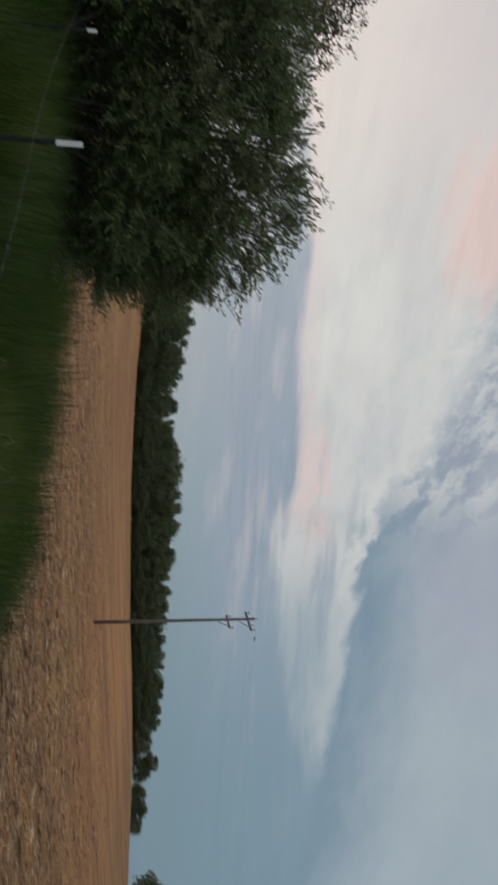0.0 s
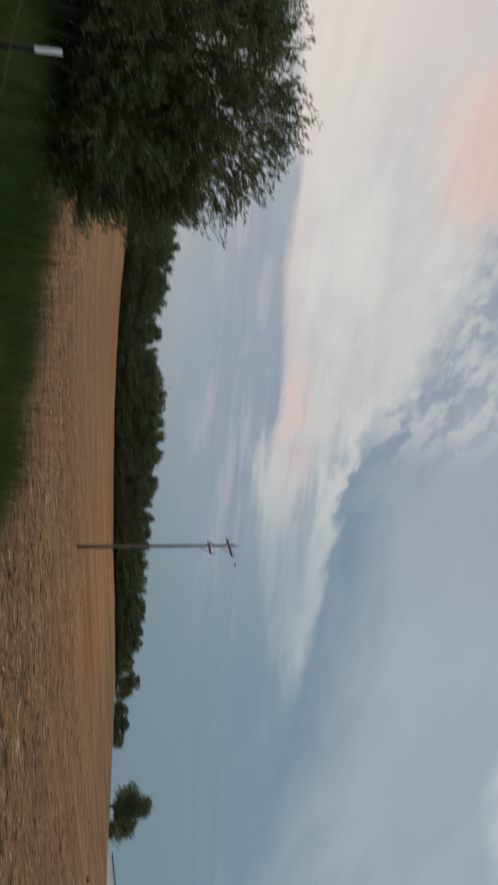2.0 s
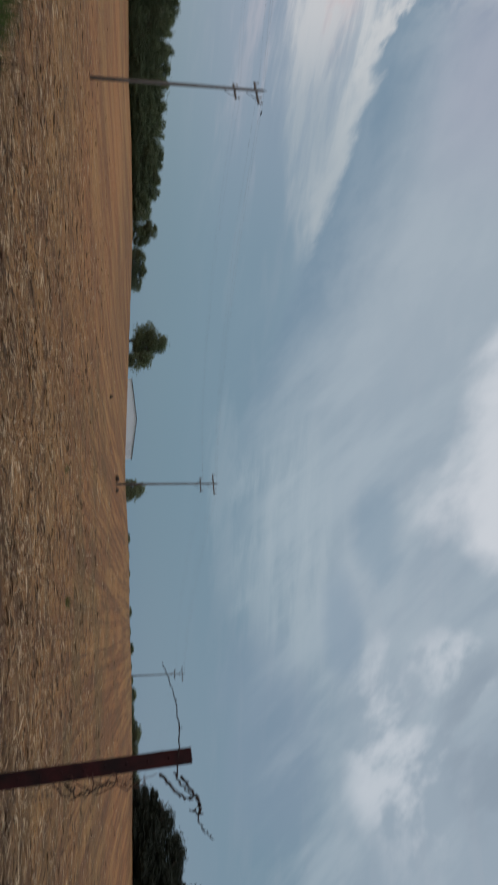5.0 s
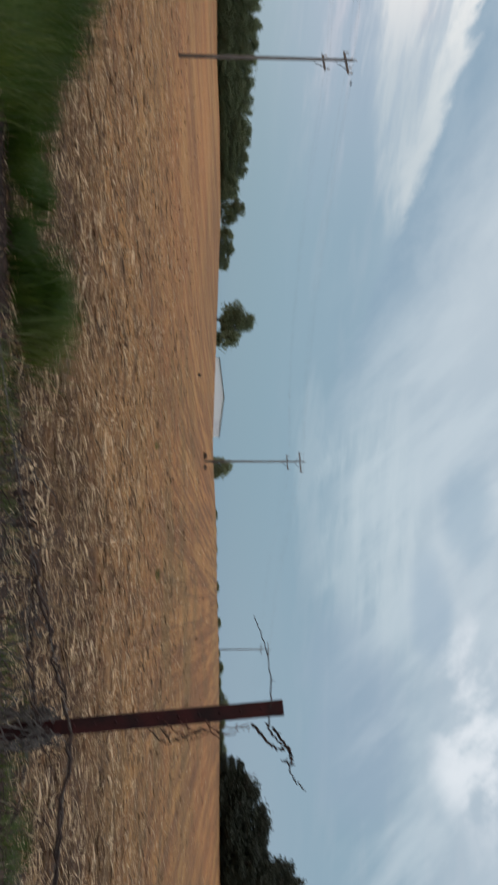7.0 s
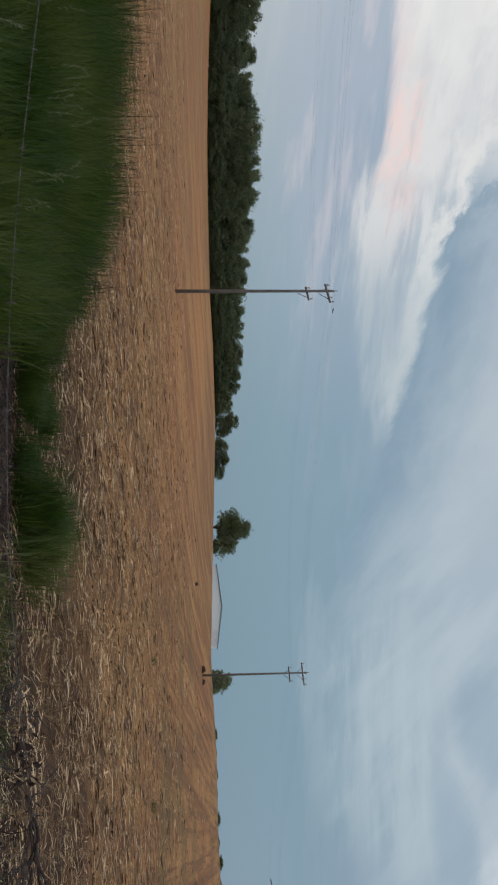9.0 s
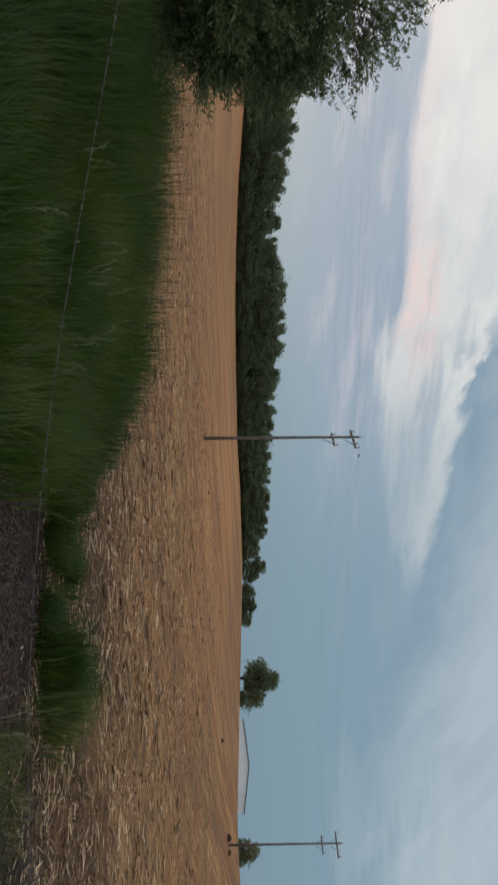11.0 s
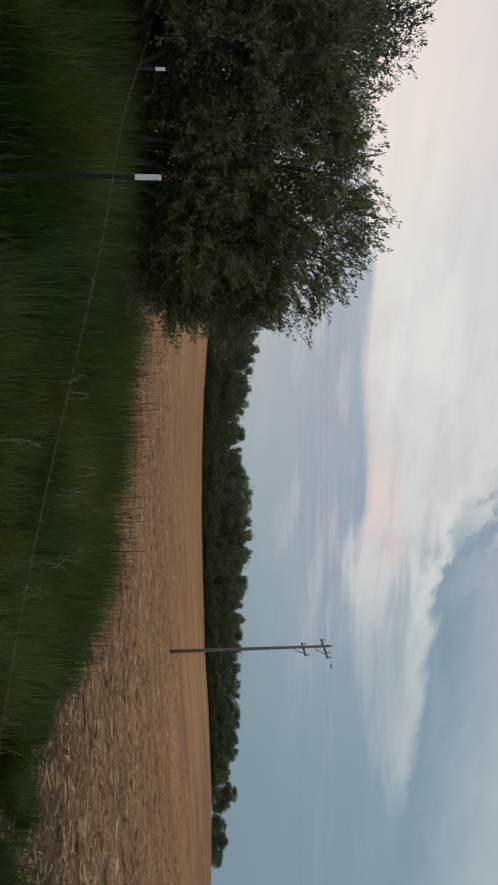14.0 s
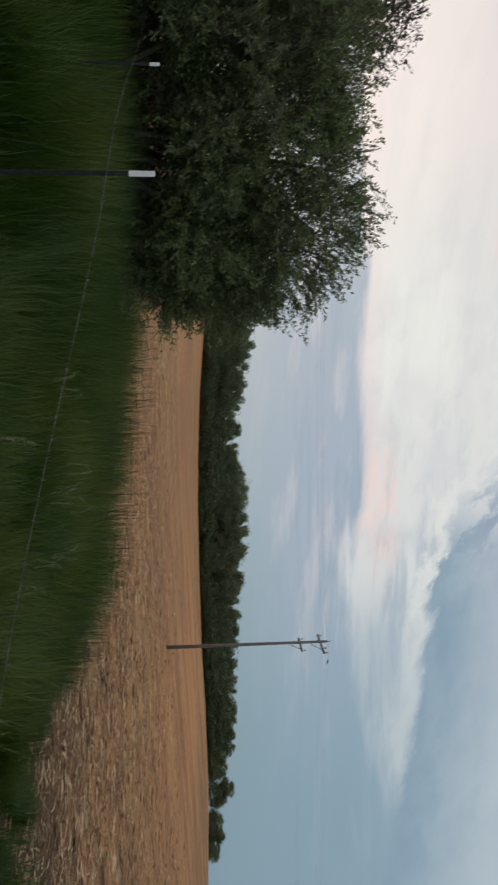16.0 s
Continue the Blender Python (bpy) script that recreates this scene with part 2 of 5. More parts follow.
def leafy(name, a, b, c, scale=0.8, rough=0.5, through_light=0.25, split=False):
    """Leaves: colour varies from leaf to leaf and from branch to branch; some light passes."""
    m, k, shader = material(name, rough)
    at = place(k)
    single = k.add("ShaderNodeNewGeometry").outputs["Random Per Island"]
    colour = k.mix(k.span(single, 0.42, 0.66) if split else single, a, b)
    colour = k.mix(k.span(k.noise(at, scale, 3), 0.42, 0.66, 0.0, 0.5 if split else 1.0), colour, c)
    k.put(shader.inputs["Base Color"], colour)
    out = m.node_tree.nodes["Material Output"]
    thin = k.add("ShaderNodeBsdfTranslucent")
    k.put(thin.inputs[0], colour)
    both = k.add("ShaderNodeMixShader")
    both.inputs[0].default_value = through_light
    k.tree.links.new(shader.outputs[0], both.inputs[1])
    k.tree.links.new(thin.outputs[0], both.inputs[2])
    k.tree.links.new(both.outputs[0], out.inputs[0])
    return m


ROW_WAY = radians(39.5)      # the drill rows run to this heading


def field_material():
    """Red-brown soil under a patchy cover of pale straw, in long drill rows."""
    m, k, shader = material("stubble_soil", 0.95)
    at = place(k)
    turned = k.scaled(at, (1.0, 1.0, 1.0), ROW_WAY)
    rows_fine = k.noise(k.scaled(turned, (1.0, 0.012, 1.0)), 2.0, 3, 0.6)
    rows_mid = k.noise(k.scaled(turned, (1.0, 0.03, 1.0)), 0.75, 5, 0.68)
    passes = k.noise(k.scaled(turned, (1.0, 0.12, 1.0)), 0.26, 6, 0.66)
    grain, tuft, clods = k.noise(at, 18.0, 6, 0.75), k.noise(at, 6.0, 5, 0.7), k.noise(at, 2.2, 6, 0.65)
    mottle = k.noise(at, 0.75, 6, 0.68)
    patches, wide_patch = k.noise(at, 0.06, 5, 0.6), k.noise(at, 0.018, 4, 0.55)
    parts = k.add("ShaderNodeSeparateXYZ")
    k.put(parts.inputs[0], at)
    out_m = k.math("ADD", k.math("MULTIPLY", parts.outputs[0], 0.34), k.math("MULTIPLY", parts.outputs[1], 0.94))
    out_m = k.math("ADD", out_m, k.math("MULTIPLY_ADD", k.noise(at, 0.35, 3), 8.0, -4.0))
    # soil, redder in broad patches
    soil = k.mix(k.span(grain, 0.38, 0.64), (0.150, 0.058, 0.021), (0.470, 0.212, 0.072))
    soil = k.mix(k.span(wide_patch, 0.44, 0.60, 0.0, 0.6), soil, (0.540, 0.195, 0.060))
    # straw cover, thicker in some places and along the rows
    cover = k.math("ADD", k.math("MULTIPLY", tuft, 0.5), k.math("MULTIPLY", clods, 0.5))
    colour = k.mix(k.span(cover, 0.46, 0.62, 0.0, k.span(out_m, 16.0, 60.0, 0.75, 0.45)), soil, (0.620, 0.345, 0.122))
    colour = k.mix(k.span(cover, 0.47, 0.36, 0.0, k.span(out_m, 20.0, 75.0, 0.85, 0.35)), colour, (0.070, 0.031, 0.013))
    colour = k.mix(k.span(rows_mid, 0.44, 0.62, 0.0, k.span(parts.outputs[0], -12.0, 18.0, 0.10, 0.36)), colour, (0.610, 0.325, 0.110))
    colour = k.mix(k.span(passes, 0.46, 0.66, 0.0, k.span(parts.outputs[0], -26.0, -4.0, 0.26, 0.45)), colour, (0.575, 0.290, 0.098))
    colour = k.mix(k.span(passes, 0.50, 0.36, 0.0, k.span(parts.outputs[0], -26.0, -4.0, 0.26, 0.5)), colour, (0.235, 0.098, 0.038))
    colour = k.mix(k.span(patches, 0.46, 0.64, 0.0, 0.35), colour, (0.520, 0.310, 0.108))
    # bare wheel lines between the rows show from the side towards which they run
    east = k.span(parts.outputs[0], 4.0, 24.0)
    colour = k.mix(k.math("MULTIPLY", k.span(rows_fine, 0.50, 0.38, 0.0, 0.7), east), colour, (0.200, 0.088, 0.034))
    colour = k.mix(k.math("MULTIPLY", k.span(rows_mid, 0.50, 0.40, 0.0, 0.55), east), colour, (0.220, 0.100, 0.040))
    # a wheel track runs along the fence, with a paler swept strip inside it
    track = k.math("ADD", k.math("ADD", k.math("MULTIPLY", parts.outputs[0], 0.34), k.math("MULTIPLY", parts.outputs[1], 0.94)), k.math("MULTIPLY_ADD", k.noise(at, 0.12, 3), 1.6, -0.8))
    broken = k.span(clods, 0.36, 0.56, 0.25, 1.0)
    for middle, half, amount, tone in ((16.6, 0.55, 0.62, (0.095, 0.045, 0.019)), (14.6, 0.9, 0.30, (0.660, 0.400, 0.180)), (20.4, 0.6, 0.40, (0.120, 0.058, 0.024)), (29.0, 1.0, 0.34, (0.160, 0.078, 0.032))):
        off = k.math("ABSOLUTE", k.math("ADD", track, -middle))
        colour = k.mix(k.math("MULTIPLY", k.span(off, half, 0.0, 0.0, amount), broken), colour, tone)
    # dark flecks and mottles, weaker further out
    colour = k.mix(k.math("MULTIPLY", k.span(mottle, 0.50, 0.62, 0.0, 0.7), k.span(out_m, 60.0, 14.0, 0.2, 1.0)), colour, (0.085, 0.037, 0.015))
    moss = k.math("MULTIPLY", k.span(k.noise(at, 0.16, 5, 0.65), 0.46, 0.62), k.span(parts.outputs[0], 5.0, 18.0, 0.0, 0.6))
    colour = k.mix(k.math("MULTIPLY", moss, k.span(out_m, 85.0, 24.0, 0.35, 1.0)), colour, (0.170, 0.118, 0.040))
    # soil colour is darkened towards the fence, standing in for the dimmer near view
    near_dark = k.mix(k.span(grain, 0.42, 0.64), (0.020, 0.009, 0.004), (0.095, 0.043, 0.016))
    colour = k.mix(k.span(out_m, 18.0, 8.5, 0.0, 0.9), colour, near_dark)
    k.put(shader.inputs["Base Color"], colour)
    bumped(k, shader, k.math("ADD", grain, k.math("MULTIPLY", clods, 2.0)), 0.06, 1.0)
    return m


FIELD = field_material()
DIRT = speckled("bare_dirt", (0.014, 0.009, 0.007), (0.038, 0.026, 0.021), 3.0, 0.95, depth=0.02, fine=9.0)
CLOD = speckled("soil_lump", (0.060, 0.032, 0.017), (0.110, 0.060, 0.030), 5.0, 0.95, depth=0.01)
FAR_GRASS = speckled("rough_pasture", (0.05, 0.07, 0.025), (0.09, 0.10, 0.04), 0.05, 0.95)
STRAW = leafy("straw", (0.95, 0.74, 0.47), (0.15, 0.070, 0.028), (0.56, 0.35, 0.17), 0.5, 0.6, 0.25, True)
STUBBLE = leafy("stubble_stalks", (0.413, 0.300, 0.158), (0.247, 0.158, 0.079), (0.300, 0.203, 0.105), 0.5, 0.7, 0.1)
LITTER = leafy("dead_litter", (0.150, 0.099, 0.075), (0.014, 0.009, 0.007), (0.070, 0.043, 0.033), 1.5, 0.9, 0.0)
GRASS = leafy("tall_grass", (0.024, 0.060, 0.005), (0.056, 0.108, 0.011), (0.108, 0.140, 0.024), 0.9, 0.55, 0.42)
SEED = leafy("seed_stalk", (0.026, 0.030, 0.012), (0.016, 0.022, 0.008), (0.034, 0.032, 0.014), 0.6, 0.7, 0.1)
DRY_GRASS = leafy("dry_grass", (0.255, 0.250, 0.140), (0.165, 0.180, 0.082), (0.205, 0.215, 0.110), 0.6, 0.6, 0.2)
LEAF = leafy("bush_leaf", (0.088, 0.127, 0.040), (0.188, 0.228, 0.084), (0.126, 0.143, 0.060), 0.9, 0.42, 0.40)
# brownish leaf of the taller bush; also paints the shade below the green one
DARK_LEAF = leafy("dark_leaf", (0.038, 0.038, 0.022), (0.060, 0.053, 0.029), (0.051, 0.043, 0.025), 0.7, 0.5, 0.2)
FAR_LEAF = leafy("wood_leaf", (0.128, 0.165, 0.084), (0.170, 0.205, 0.104), (0.150, 0.165, 0.090), 0.12, 0.7, 0.5)
PALE_LEAF = leafy("pale_leaf", (0.160, 0.195, 0.100), (0.205, 0.240, 0.128), (0.175, 0.205, 0.108), 0.2, 0.7, 0.35)
# near-black, with the far clump's shade put into the leaf colour
SHADED_LEAF = leafy("shaded_leaf", (0.016, 0.023, 0.013), (0.025, 0.034, 0.016), (0.020, 0.027, 0.014), 0.12, 0.7, 0.1)
BARK = speckled("bark", (0.07, 0.055, 0.04), (0.12, 0.10, 0.08), 3.0, 0.9, depth=0.01)
POLE_WOOD = speckled("weathered_pole", (0.125, 0.116, 0.106), (0.185, 0.174, 0.161), 1.2, 0.85, depth=0.006)
RED_STEEL = speckled("rusted_red_steel", (0.060, 0.008, 0.007), (0.014, 0.004, 0.004), 14.0, 0.7, 0.3, 0.001)
GREEN_STEEL = speckled("dark_green_steel", (0.008, 0.013, 0.009), (0.014, 0.018, 0.013), 16.0, 0.6, 0.2, 0.001)
WHITE_PAINT = speckled("white_paint", (0.88, 0.88, 0.86), (0.80, 0.79, 0.76), 30.0, 0.5, 0.0, 0.0005)
WIRE = speckled("weathered_wire", (0.24, 0.225, 0.205), (0.11, 0.093, 0.082), 18.0, 0.55, 0.6, 0.0005)
CABLE = speckled("aluminium_cable", (0.20, 0.21, 0.22), (0.26, 0.27, 0.28), 0.5, 0.6, 0.3, 0.001)
PORCELAIN = speckled("porcelain", (0.30, 0.30, 0.31), (0.22, 0.2, 0.19), 20.0, 0.3, 0.0, 0.0005)
VINE = speckled("dead_vine", (0.030, 0.019, 0.015), (0.060, 0.036, 0.027), 30.0, 0.9, depth=0.002)
BARN_WALL = speckled("grey_metal_siding", (0.88, 0.89, 0.88), (0.91, 0.91, 0.90), 0.05, 0.5, 0.0, 0.0, 2.0)
BARN_ROOF = speckled("dull_metal_roof", (0.16, 0.17, 0.18), (0.20, 0.21, 0.22), 0.05, 0.5, 0.1, 0.0, 2.0)
BARN_WHITE = speckled("white_metal_siding", (0.90, 0.90, 0.90), (0.86, 0.86, 0.86), 0.4, 0.5, 0.0, 0.002)
PALE_STALK = speckled("pale_stalk", (0.185, 0.172, 0.158), (0.06, 0.05, 0.045), 25.0, 0.9, depth=0.001)
GREY_STALK = speckled("grey_stalk", (0.10, 0.095, 0.085), (0.055, 0.045, 0.04), 25.0, 0.9, depth=0.001)
STONE = speckled("field_stone", (0.045, 0.030, 0.020), (0.080, 0.055, 0.040), 2.5, 0.95, depth=0.01)


# ---- mesh helpers ----
rng = np.random.default_rng(7)


def grid_mesh(name, verts, faces, mats, face_mats=None, smooth=False):
    """A mesh from arrays of vertices (n x 3) and of faces with the same number of corners (m x k)."""
    me = bpy.data.meshes.new(name)
    verts, faces = np.asarray(verts, np.float32), np.asarray(faces, np.int32)
    m, k = faces.shape
    me.vertices.add(len(verts))
    me.vertices.foreach_set("co", verts.ravel())
    me.loops.add(m * k)
    me.loops.foreach_set("vertex_index", faces.ravel())
    me.polygons.add(m)
    me.polygons.foreach_set("loop_start", np.arange(0, m * k, k, dtype=np.int32))
    me.polygons.foreach_set("use_smooth", np.full(m, smooth))
    for mat in mats:
        me.materials.append(mat)
    if face_mats is not None:
        me.polygons.foreach_set("material_index", np.asarray(face_mats, np.int32))
    me.update(calc_edges=True)
    return me


def part(name, bm, mat, parent, label=""):
    me = bpy.data.meshes.new(name)
    bm.to_mesh(me)
    bm.free()
    me.materials.append(mat)
    ob = new(name, me)
    ob.parent = parent
    return tagged(ob, label)


def mesh_part(name, me, parent, label="", kind=""):
    ob = new(name, me)
    ob.parent = parent
    return tagged(ob, label, kind=kind)


def thing(name, at, label, category, group="", lean=(0, 0, 0)):
    ob = new(name)
    ob.matrix_world = pose(*at, *lean)
    return tagged(ob, label, category, group)


def tube(bm, points, radius, sides=6, end=None):
    """A round bar along the points, tapering from radius to end."""
    end = radius if end is None else end
    rings = []
    pts = [Vector(p) for p in points]
    for i, p in enumerate(pts):
        d = (pts[min(i + 1, len(pts) - 1)] - pts[max(i - 1, 0)]).normalized()
        side = d.cross(Vector((0.31, 0.17, 0.93)))
        if side.length < 0.1:
            side = d.cross(Vector((1, 0, 0)))
        side.normalize()
        other = d.cross(side)
        r = radius + (end - radius) * i / max(1, len(pts) - 1)
        rings.append([bm.verts.new(p + r * (math.cos(a) * side + math.sin(a) * other)) for a in (2 * math.pi * j / sides for j in range(sides))])
    for a, b in zip(rings, rings[1:]):
        for j in range(sides):
            bm.faces.new((a[j], a[(j + 1) % sides], b[(j + 1) % sides], b[j])).smooth = True
    bm.faces.new(rings[0][::-1])
    bm.faces.new(rings[-1])


def block(bm, size, at=(0, 0, 0), turn=(0, 0, 0), bevel=0.0):
    made = bmesh.ops.create_cube(bm, size=1.0, matrix=pose(*at, *turn) @ Matrix.Diagonal((*size, 1)))
    if bevel:
        edges = list({e for v in made["verts"] for e in v.link_edges})
        bmesh.ops.bevel(bm, geom=edges, offset=bevel, segments=1, affect="EDGES")


def sag(a, b, drop, count=14):
    a, b = Vector(a), Vector(b)
    return [a.lerp(b, s) - Vector((0, 0, 4 * drop * s * (1 - s))) for s in (i / count for i in range(count + 1))]


# ---- ground ----
EDGE_HEADS = np.array([-180, -60, -30, -23.6, -19, -14.7, -10.4, -6, 0, 4, 9.4, 14.8, 17.4, 22.4, 26.7, 28.5, 31.5, 34, 38, 42, 50, 57, 75, 180])
EDGE_UP = np.array([0, 0.5, 0.7, 0.67, 0.27, 0.06, -0.04, -0.04, 0.02, 0.22, 0.32, 0.17, 0.08, -0.08, -0.21, -0.17, 0.0, 0.11, 0.14, 0.30, 0.39, 0.43, 0.4, 0])
EDGE_FAR = np.array([120, 150, 165, 168, 170, 170, 170, 170, 168, 165, 160, 150, 140, 110, 92, 90, 92, 95, 98, 100, 100, 100, 100, 120])
EYE = 2.14


def smooth01(x):
    x = np.clip(x, 0, 1)
    return x * x * (3 - 2 * x)


def from_fence(x, y):
    """How far out from the eye a place lies, square to the fence."""
    return 0.34 * x + 0.94 * y


def height(x, y):
    """The lie of the land: a low bank along the fence, then the field, rising gently to its far edge."""
    x, y = np.asarray(x, float), np.asarray(y, float)
    r, h = np.hypot(x, y), np.degrees(np.arctan2(x, y))
    far = np.interp(h, EDGE_HEADS, EDGE_FAR)
    crest = EYE + far * np.tan(np.radians(np.interp(h, EDGE_HEADS, EDGE_UP)))
    s = np.clip((r - 30) / (far - 30), 0, 1)
    z = crest * s ** 1.25
    past = np.maximum(r - far - 6, 0)
    z = z - 1.2 * (1 - np.exp(-past / 40)) - 0.005 * past
    bank = 0.62 * (1 - smooth01((from_fence(x, y) - 3.4) / 4.8))
    return z + bank


def build_ground():
    heads = np.radians(np.concatenate([np.arange(-180, -62, 4), np.arange(-62, 76, 0.5), np.arange(76, 180, 4)]))
    radii = np.concatenate([[0.01, 0.5], np.geomspace(1.2, 40, 130), np.geomspace(41, 4200, 70)])
    hh, rr = np.meshgrid(heads, radii)
    x, y = rr * np.sin(hh), rr * np.cos(hh)
    z = height(x, y)
    clod = np.array([noise.noise((float(a) * 2.3, float(b) * 2.3, 0.0)) + 0.6 * noise.noise((float(a) * 6.1, float(b) * 6.1, 4.0)) if c < 45 else 0.0
                     for a, b, c in zip(x.ravel(), y.ravel(), rr.ravel())]).reshape(x.shape)
    z = z + 0.035 * clod
    m = len(heads)
    verts = np.stack([x, y, z], -1).reshape(-1, 3)
    i, j = np.meshgrid(np.arange(len(radii) - 1), np.arange(m), indexing="ij")
    j2 = (j + 1) % m
    faces = np.stack([i * m + j, (i + 1) * m + j, (i + 1) * m + j2, i * m + j2], -1).reshape(-1, 4)[:, ::-1]
    mid = verts[faces].mean(1)
    r, d = np.hypot(mid[:, 0], mid[:, 1]), from_fence(mid[:, 0], mid[:, 1])
    wob = np.array([noise.noise((float(a) * 0.5, float(b) * 0.5, 2.0)) for a, b in mid[:, :2]])
    h = np.degrees(np.arctan2(mid[:, 0], mid[:, 1]))
    far = np.interp(h, EDGE_HEADS, EDGE_FAR)
    mats = np.where(d < 8.2 + 0.5 * wob, 1, 0)
    mats = np.where(r > far + 8, 2, mats)
    ground = new("ground", grid_mesh("ground", verts, faces, (FIELD, DIRT, FAR_GRASS), mats, True))
    tagged(ground, "harvested brown stubble field beyond a low bare dirt bank", "ground", kind="structure")


build_ground()


# ---- grasses, straw and litter ----
def blades(count_at, length, width, bend, mat, name, segments=3, parent=None):
    """Grass blades as bent tapering strips, folded along the middle. count_at: n x 2 places."""
    at = np.asarray(count_at)
    k = len(at)
    base = np.column_stack([at, height(at[:, 0], at[:, 1]) - 0.02])
    tuft = np.array([noise.noise((float(a) * 1.7, float(b) * 1.7, 33.0)) for a, b in at])
    turn = 9.0 * tuft + rng.normal(0, 1.0, k)
    out = np.stack([np.cos(turn), np.sin(turn), np.zeros(k)], 1)
    side = np.stack([-np.sin(turn), np.cos(turn), np.zeros(k)], 1)
    length = length * rng.uniform(0.6, 1.15, k) if np.ndim(length) == 0 else length * rng.uniform(0.7, 1.1, k)
    lean = bend * rng.uniform(0.2, 1.3, k)
    rows = []
    for s in range(segments + 1):
        f = s / segments
        p = base + out * (lean * length * f * f)[:, None] + np.array([0, 0, 1.0]) * (length * f * (1 - 0.3 * lean * f))[:, None]
        w = width * (1 - 0.92 * f ** 1.5)
        rows += [p - side * w / 2, p + side * w / 2]
    verts = np.stack(rows, 1).reshape(-1, 3)
    step = 2 * (segments + 1)
    quads = np.array([[2 * s, 2 * s + 1, 2 * s + 3, 2 * s + 2] for s in range(segments)])
    faces = (np.arange(k)[:, None, None] * step + quads[None]).reshape(-1, 4)
    ob = new(name, grid_mesh(name, verts, faces, (mat,)))
    return ob


def straws(at, length, width, tilt, mat, name):
    """Loose stalks as three-sided bars, lying at small angles; n x 2 places."""
    k = len(at)
    turn = rng.normal(0.0, 1.0, k) + np.where(rng.random(k) < 0.5, 0.0, rng.uniform(0, 6.28, k))
    rise = np.abs(rng.normal(0, tilt, k))
    d = np.stack([np.cos(turn) * np.cos(rise), np.sin(turn) * np.cos(rise), np.sin(rise)], 1)
    side = np.stack([-np.sin(turn), np.cos(turn), np.zeros(k)], 1)
    top = np.cross(d, side)
    base = np.column_stack([at, height(at[:, 0], at[:, 1]) + rng.uniform(0.0, 0.05, k)])
    ln = (length * rng.uniform(0.5, 1.3, k))[:, None]
    w = (width * rng.uniform(0.6, 1.3, k))[:, None]
    tri = [side * 0.5 * w, -side * 0.5 * w, -top * 0.8 * w]
    verts = np.stack([base + q for q in tri] + [base + d * ln + q * 0.6 for q in tri], 1).reshape(-1, 3)
    quads = np.array([[0, 1, 4, 3], [1, 2, 5, 4], [2, 0, 3, 5]])
    faces = (np.arange(k)[:, None, None] * 6 + quads[None]).reshape(-1, 4)
    return new(name, grid_mesh(name, verts, faces, (mat,)))


def scatter(count, near, far, left=-50, right=70, power=1.0):
    """Places in a fan in front of the fence, thinning outwards."""
    r = near + (far - near) * rng.random(count) ** power
    h = np.radians(rng.uniform(left, right, count))
    return np.stack([r * np.sin(h), r * np.cos(h)], 1)


def patchy(at, scale, keep):
    v = np.array([noise.noise((float(x) * scale, float(y) * scale, 9.0)) for x, y in at])
    return at[v + rng.normal(0, 0.12, len(at)) > keep]


def fade(at, start, end):
    """Thin places out with distance, down to none at the end."""
    return at[rng.random(len(at)) > (np.hypot(at[:, 0], at[:, 1]) - start) / (end - start)]


def field_part(at):
    return at[from_fence(at[:, 0], at[:, 1]) > np.interp(at[:, 0], [1.5, 4.0], [8.2, 7.3]) + rng.normal(0, 0.25, len(at))]


loose = fade(field_part(patchy(scatter(56000, 6.5, 48, power=1.4), 0.9, -0.1)), 15, 48)
tagged(straws(loose, 0.18, 0.008, 0.18, STRAW, "straw"), "pale loose straw strewn over the stubble field", "straw", kind="stuff")


def husks(at, length, width, mat, name):
    """Dry leaf strips lying on the soil, each arched and curled along its length."""
    k = len(at)
    base = np.column_stack([at, height(at[:, 0], at[:, 1]) + rng.uniform(0.0, 0.03, k)])
    turn = np.where(rng.random(k) < 0.6, rng.normal(-0.3, 0.5, k), rng.uniform(0, 6.28, k))
    d = np.stack([np.cos(turn), np.sin(turn), np.zeros(k)], 1)
    side = np.stack([-np.sin(turn), np.cos(turn), rng.normal(0, 0.7, k)], 1)
    side /= np.linalg.norm(side, axis=1, keepdims=True)
    ln, w = length * rng.uniform(0.35, 1.4, k), width * rng.uniform(0.4, 1.4, k)
    arch, tip = rng.uniform(0.0, 0.22, k), rng.uniform(-0.04, 0.16, k)
    rows = []
    for f in (0.0, 0.35, 0.7, 1.0):
        z = arch * ln * 4 * f * (1 - f) * 0.4 + tip * ln * f * f
        p = base + d * (ln * f)[:, None] + np.array([0, 0, 1.0]) * z[:, None]
        ww = (w * (0.55 + 0.9 * f - 1.35 * f * f))[:, None]
        rows += [p - side * ww / 2, p + side * ww / 2]
    verts = np.stack(rows, 1).reshape(-1, 3)
    quads = np.array([[2 * q, 2 * q + 1, 2 * q + 3, 2 * q + 2] for q in range(3)])
    faces = (np.arange(k)[:, None, None] * 8 + quads[None]).reshape(-1, 4)
    return new(name, grid_mesh(name, verts, faces, (mat,)))


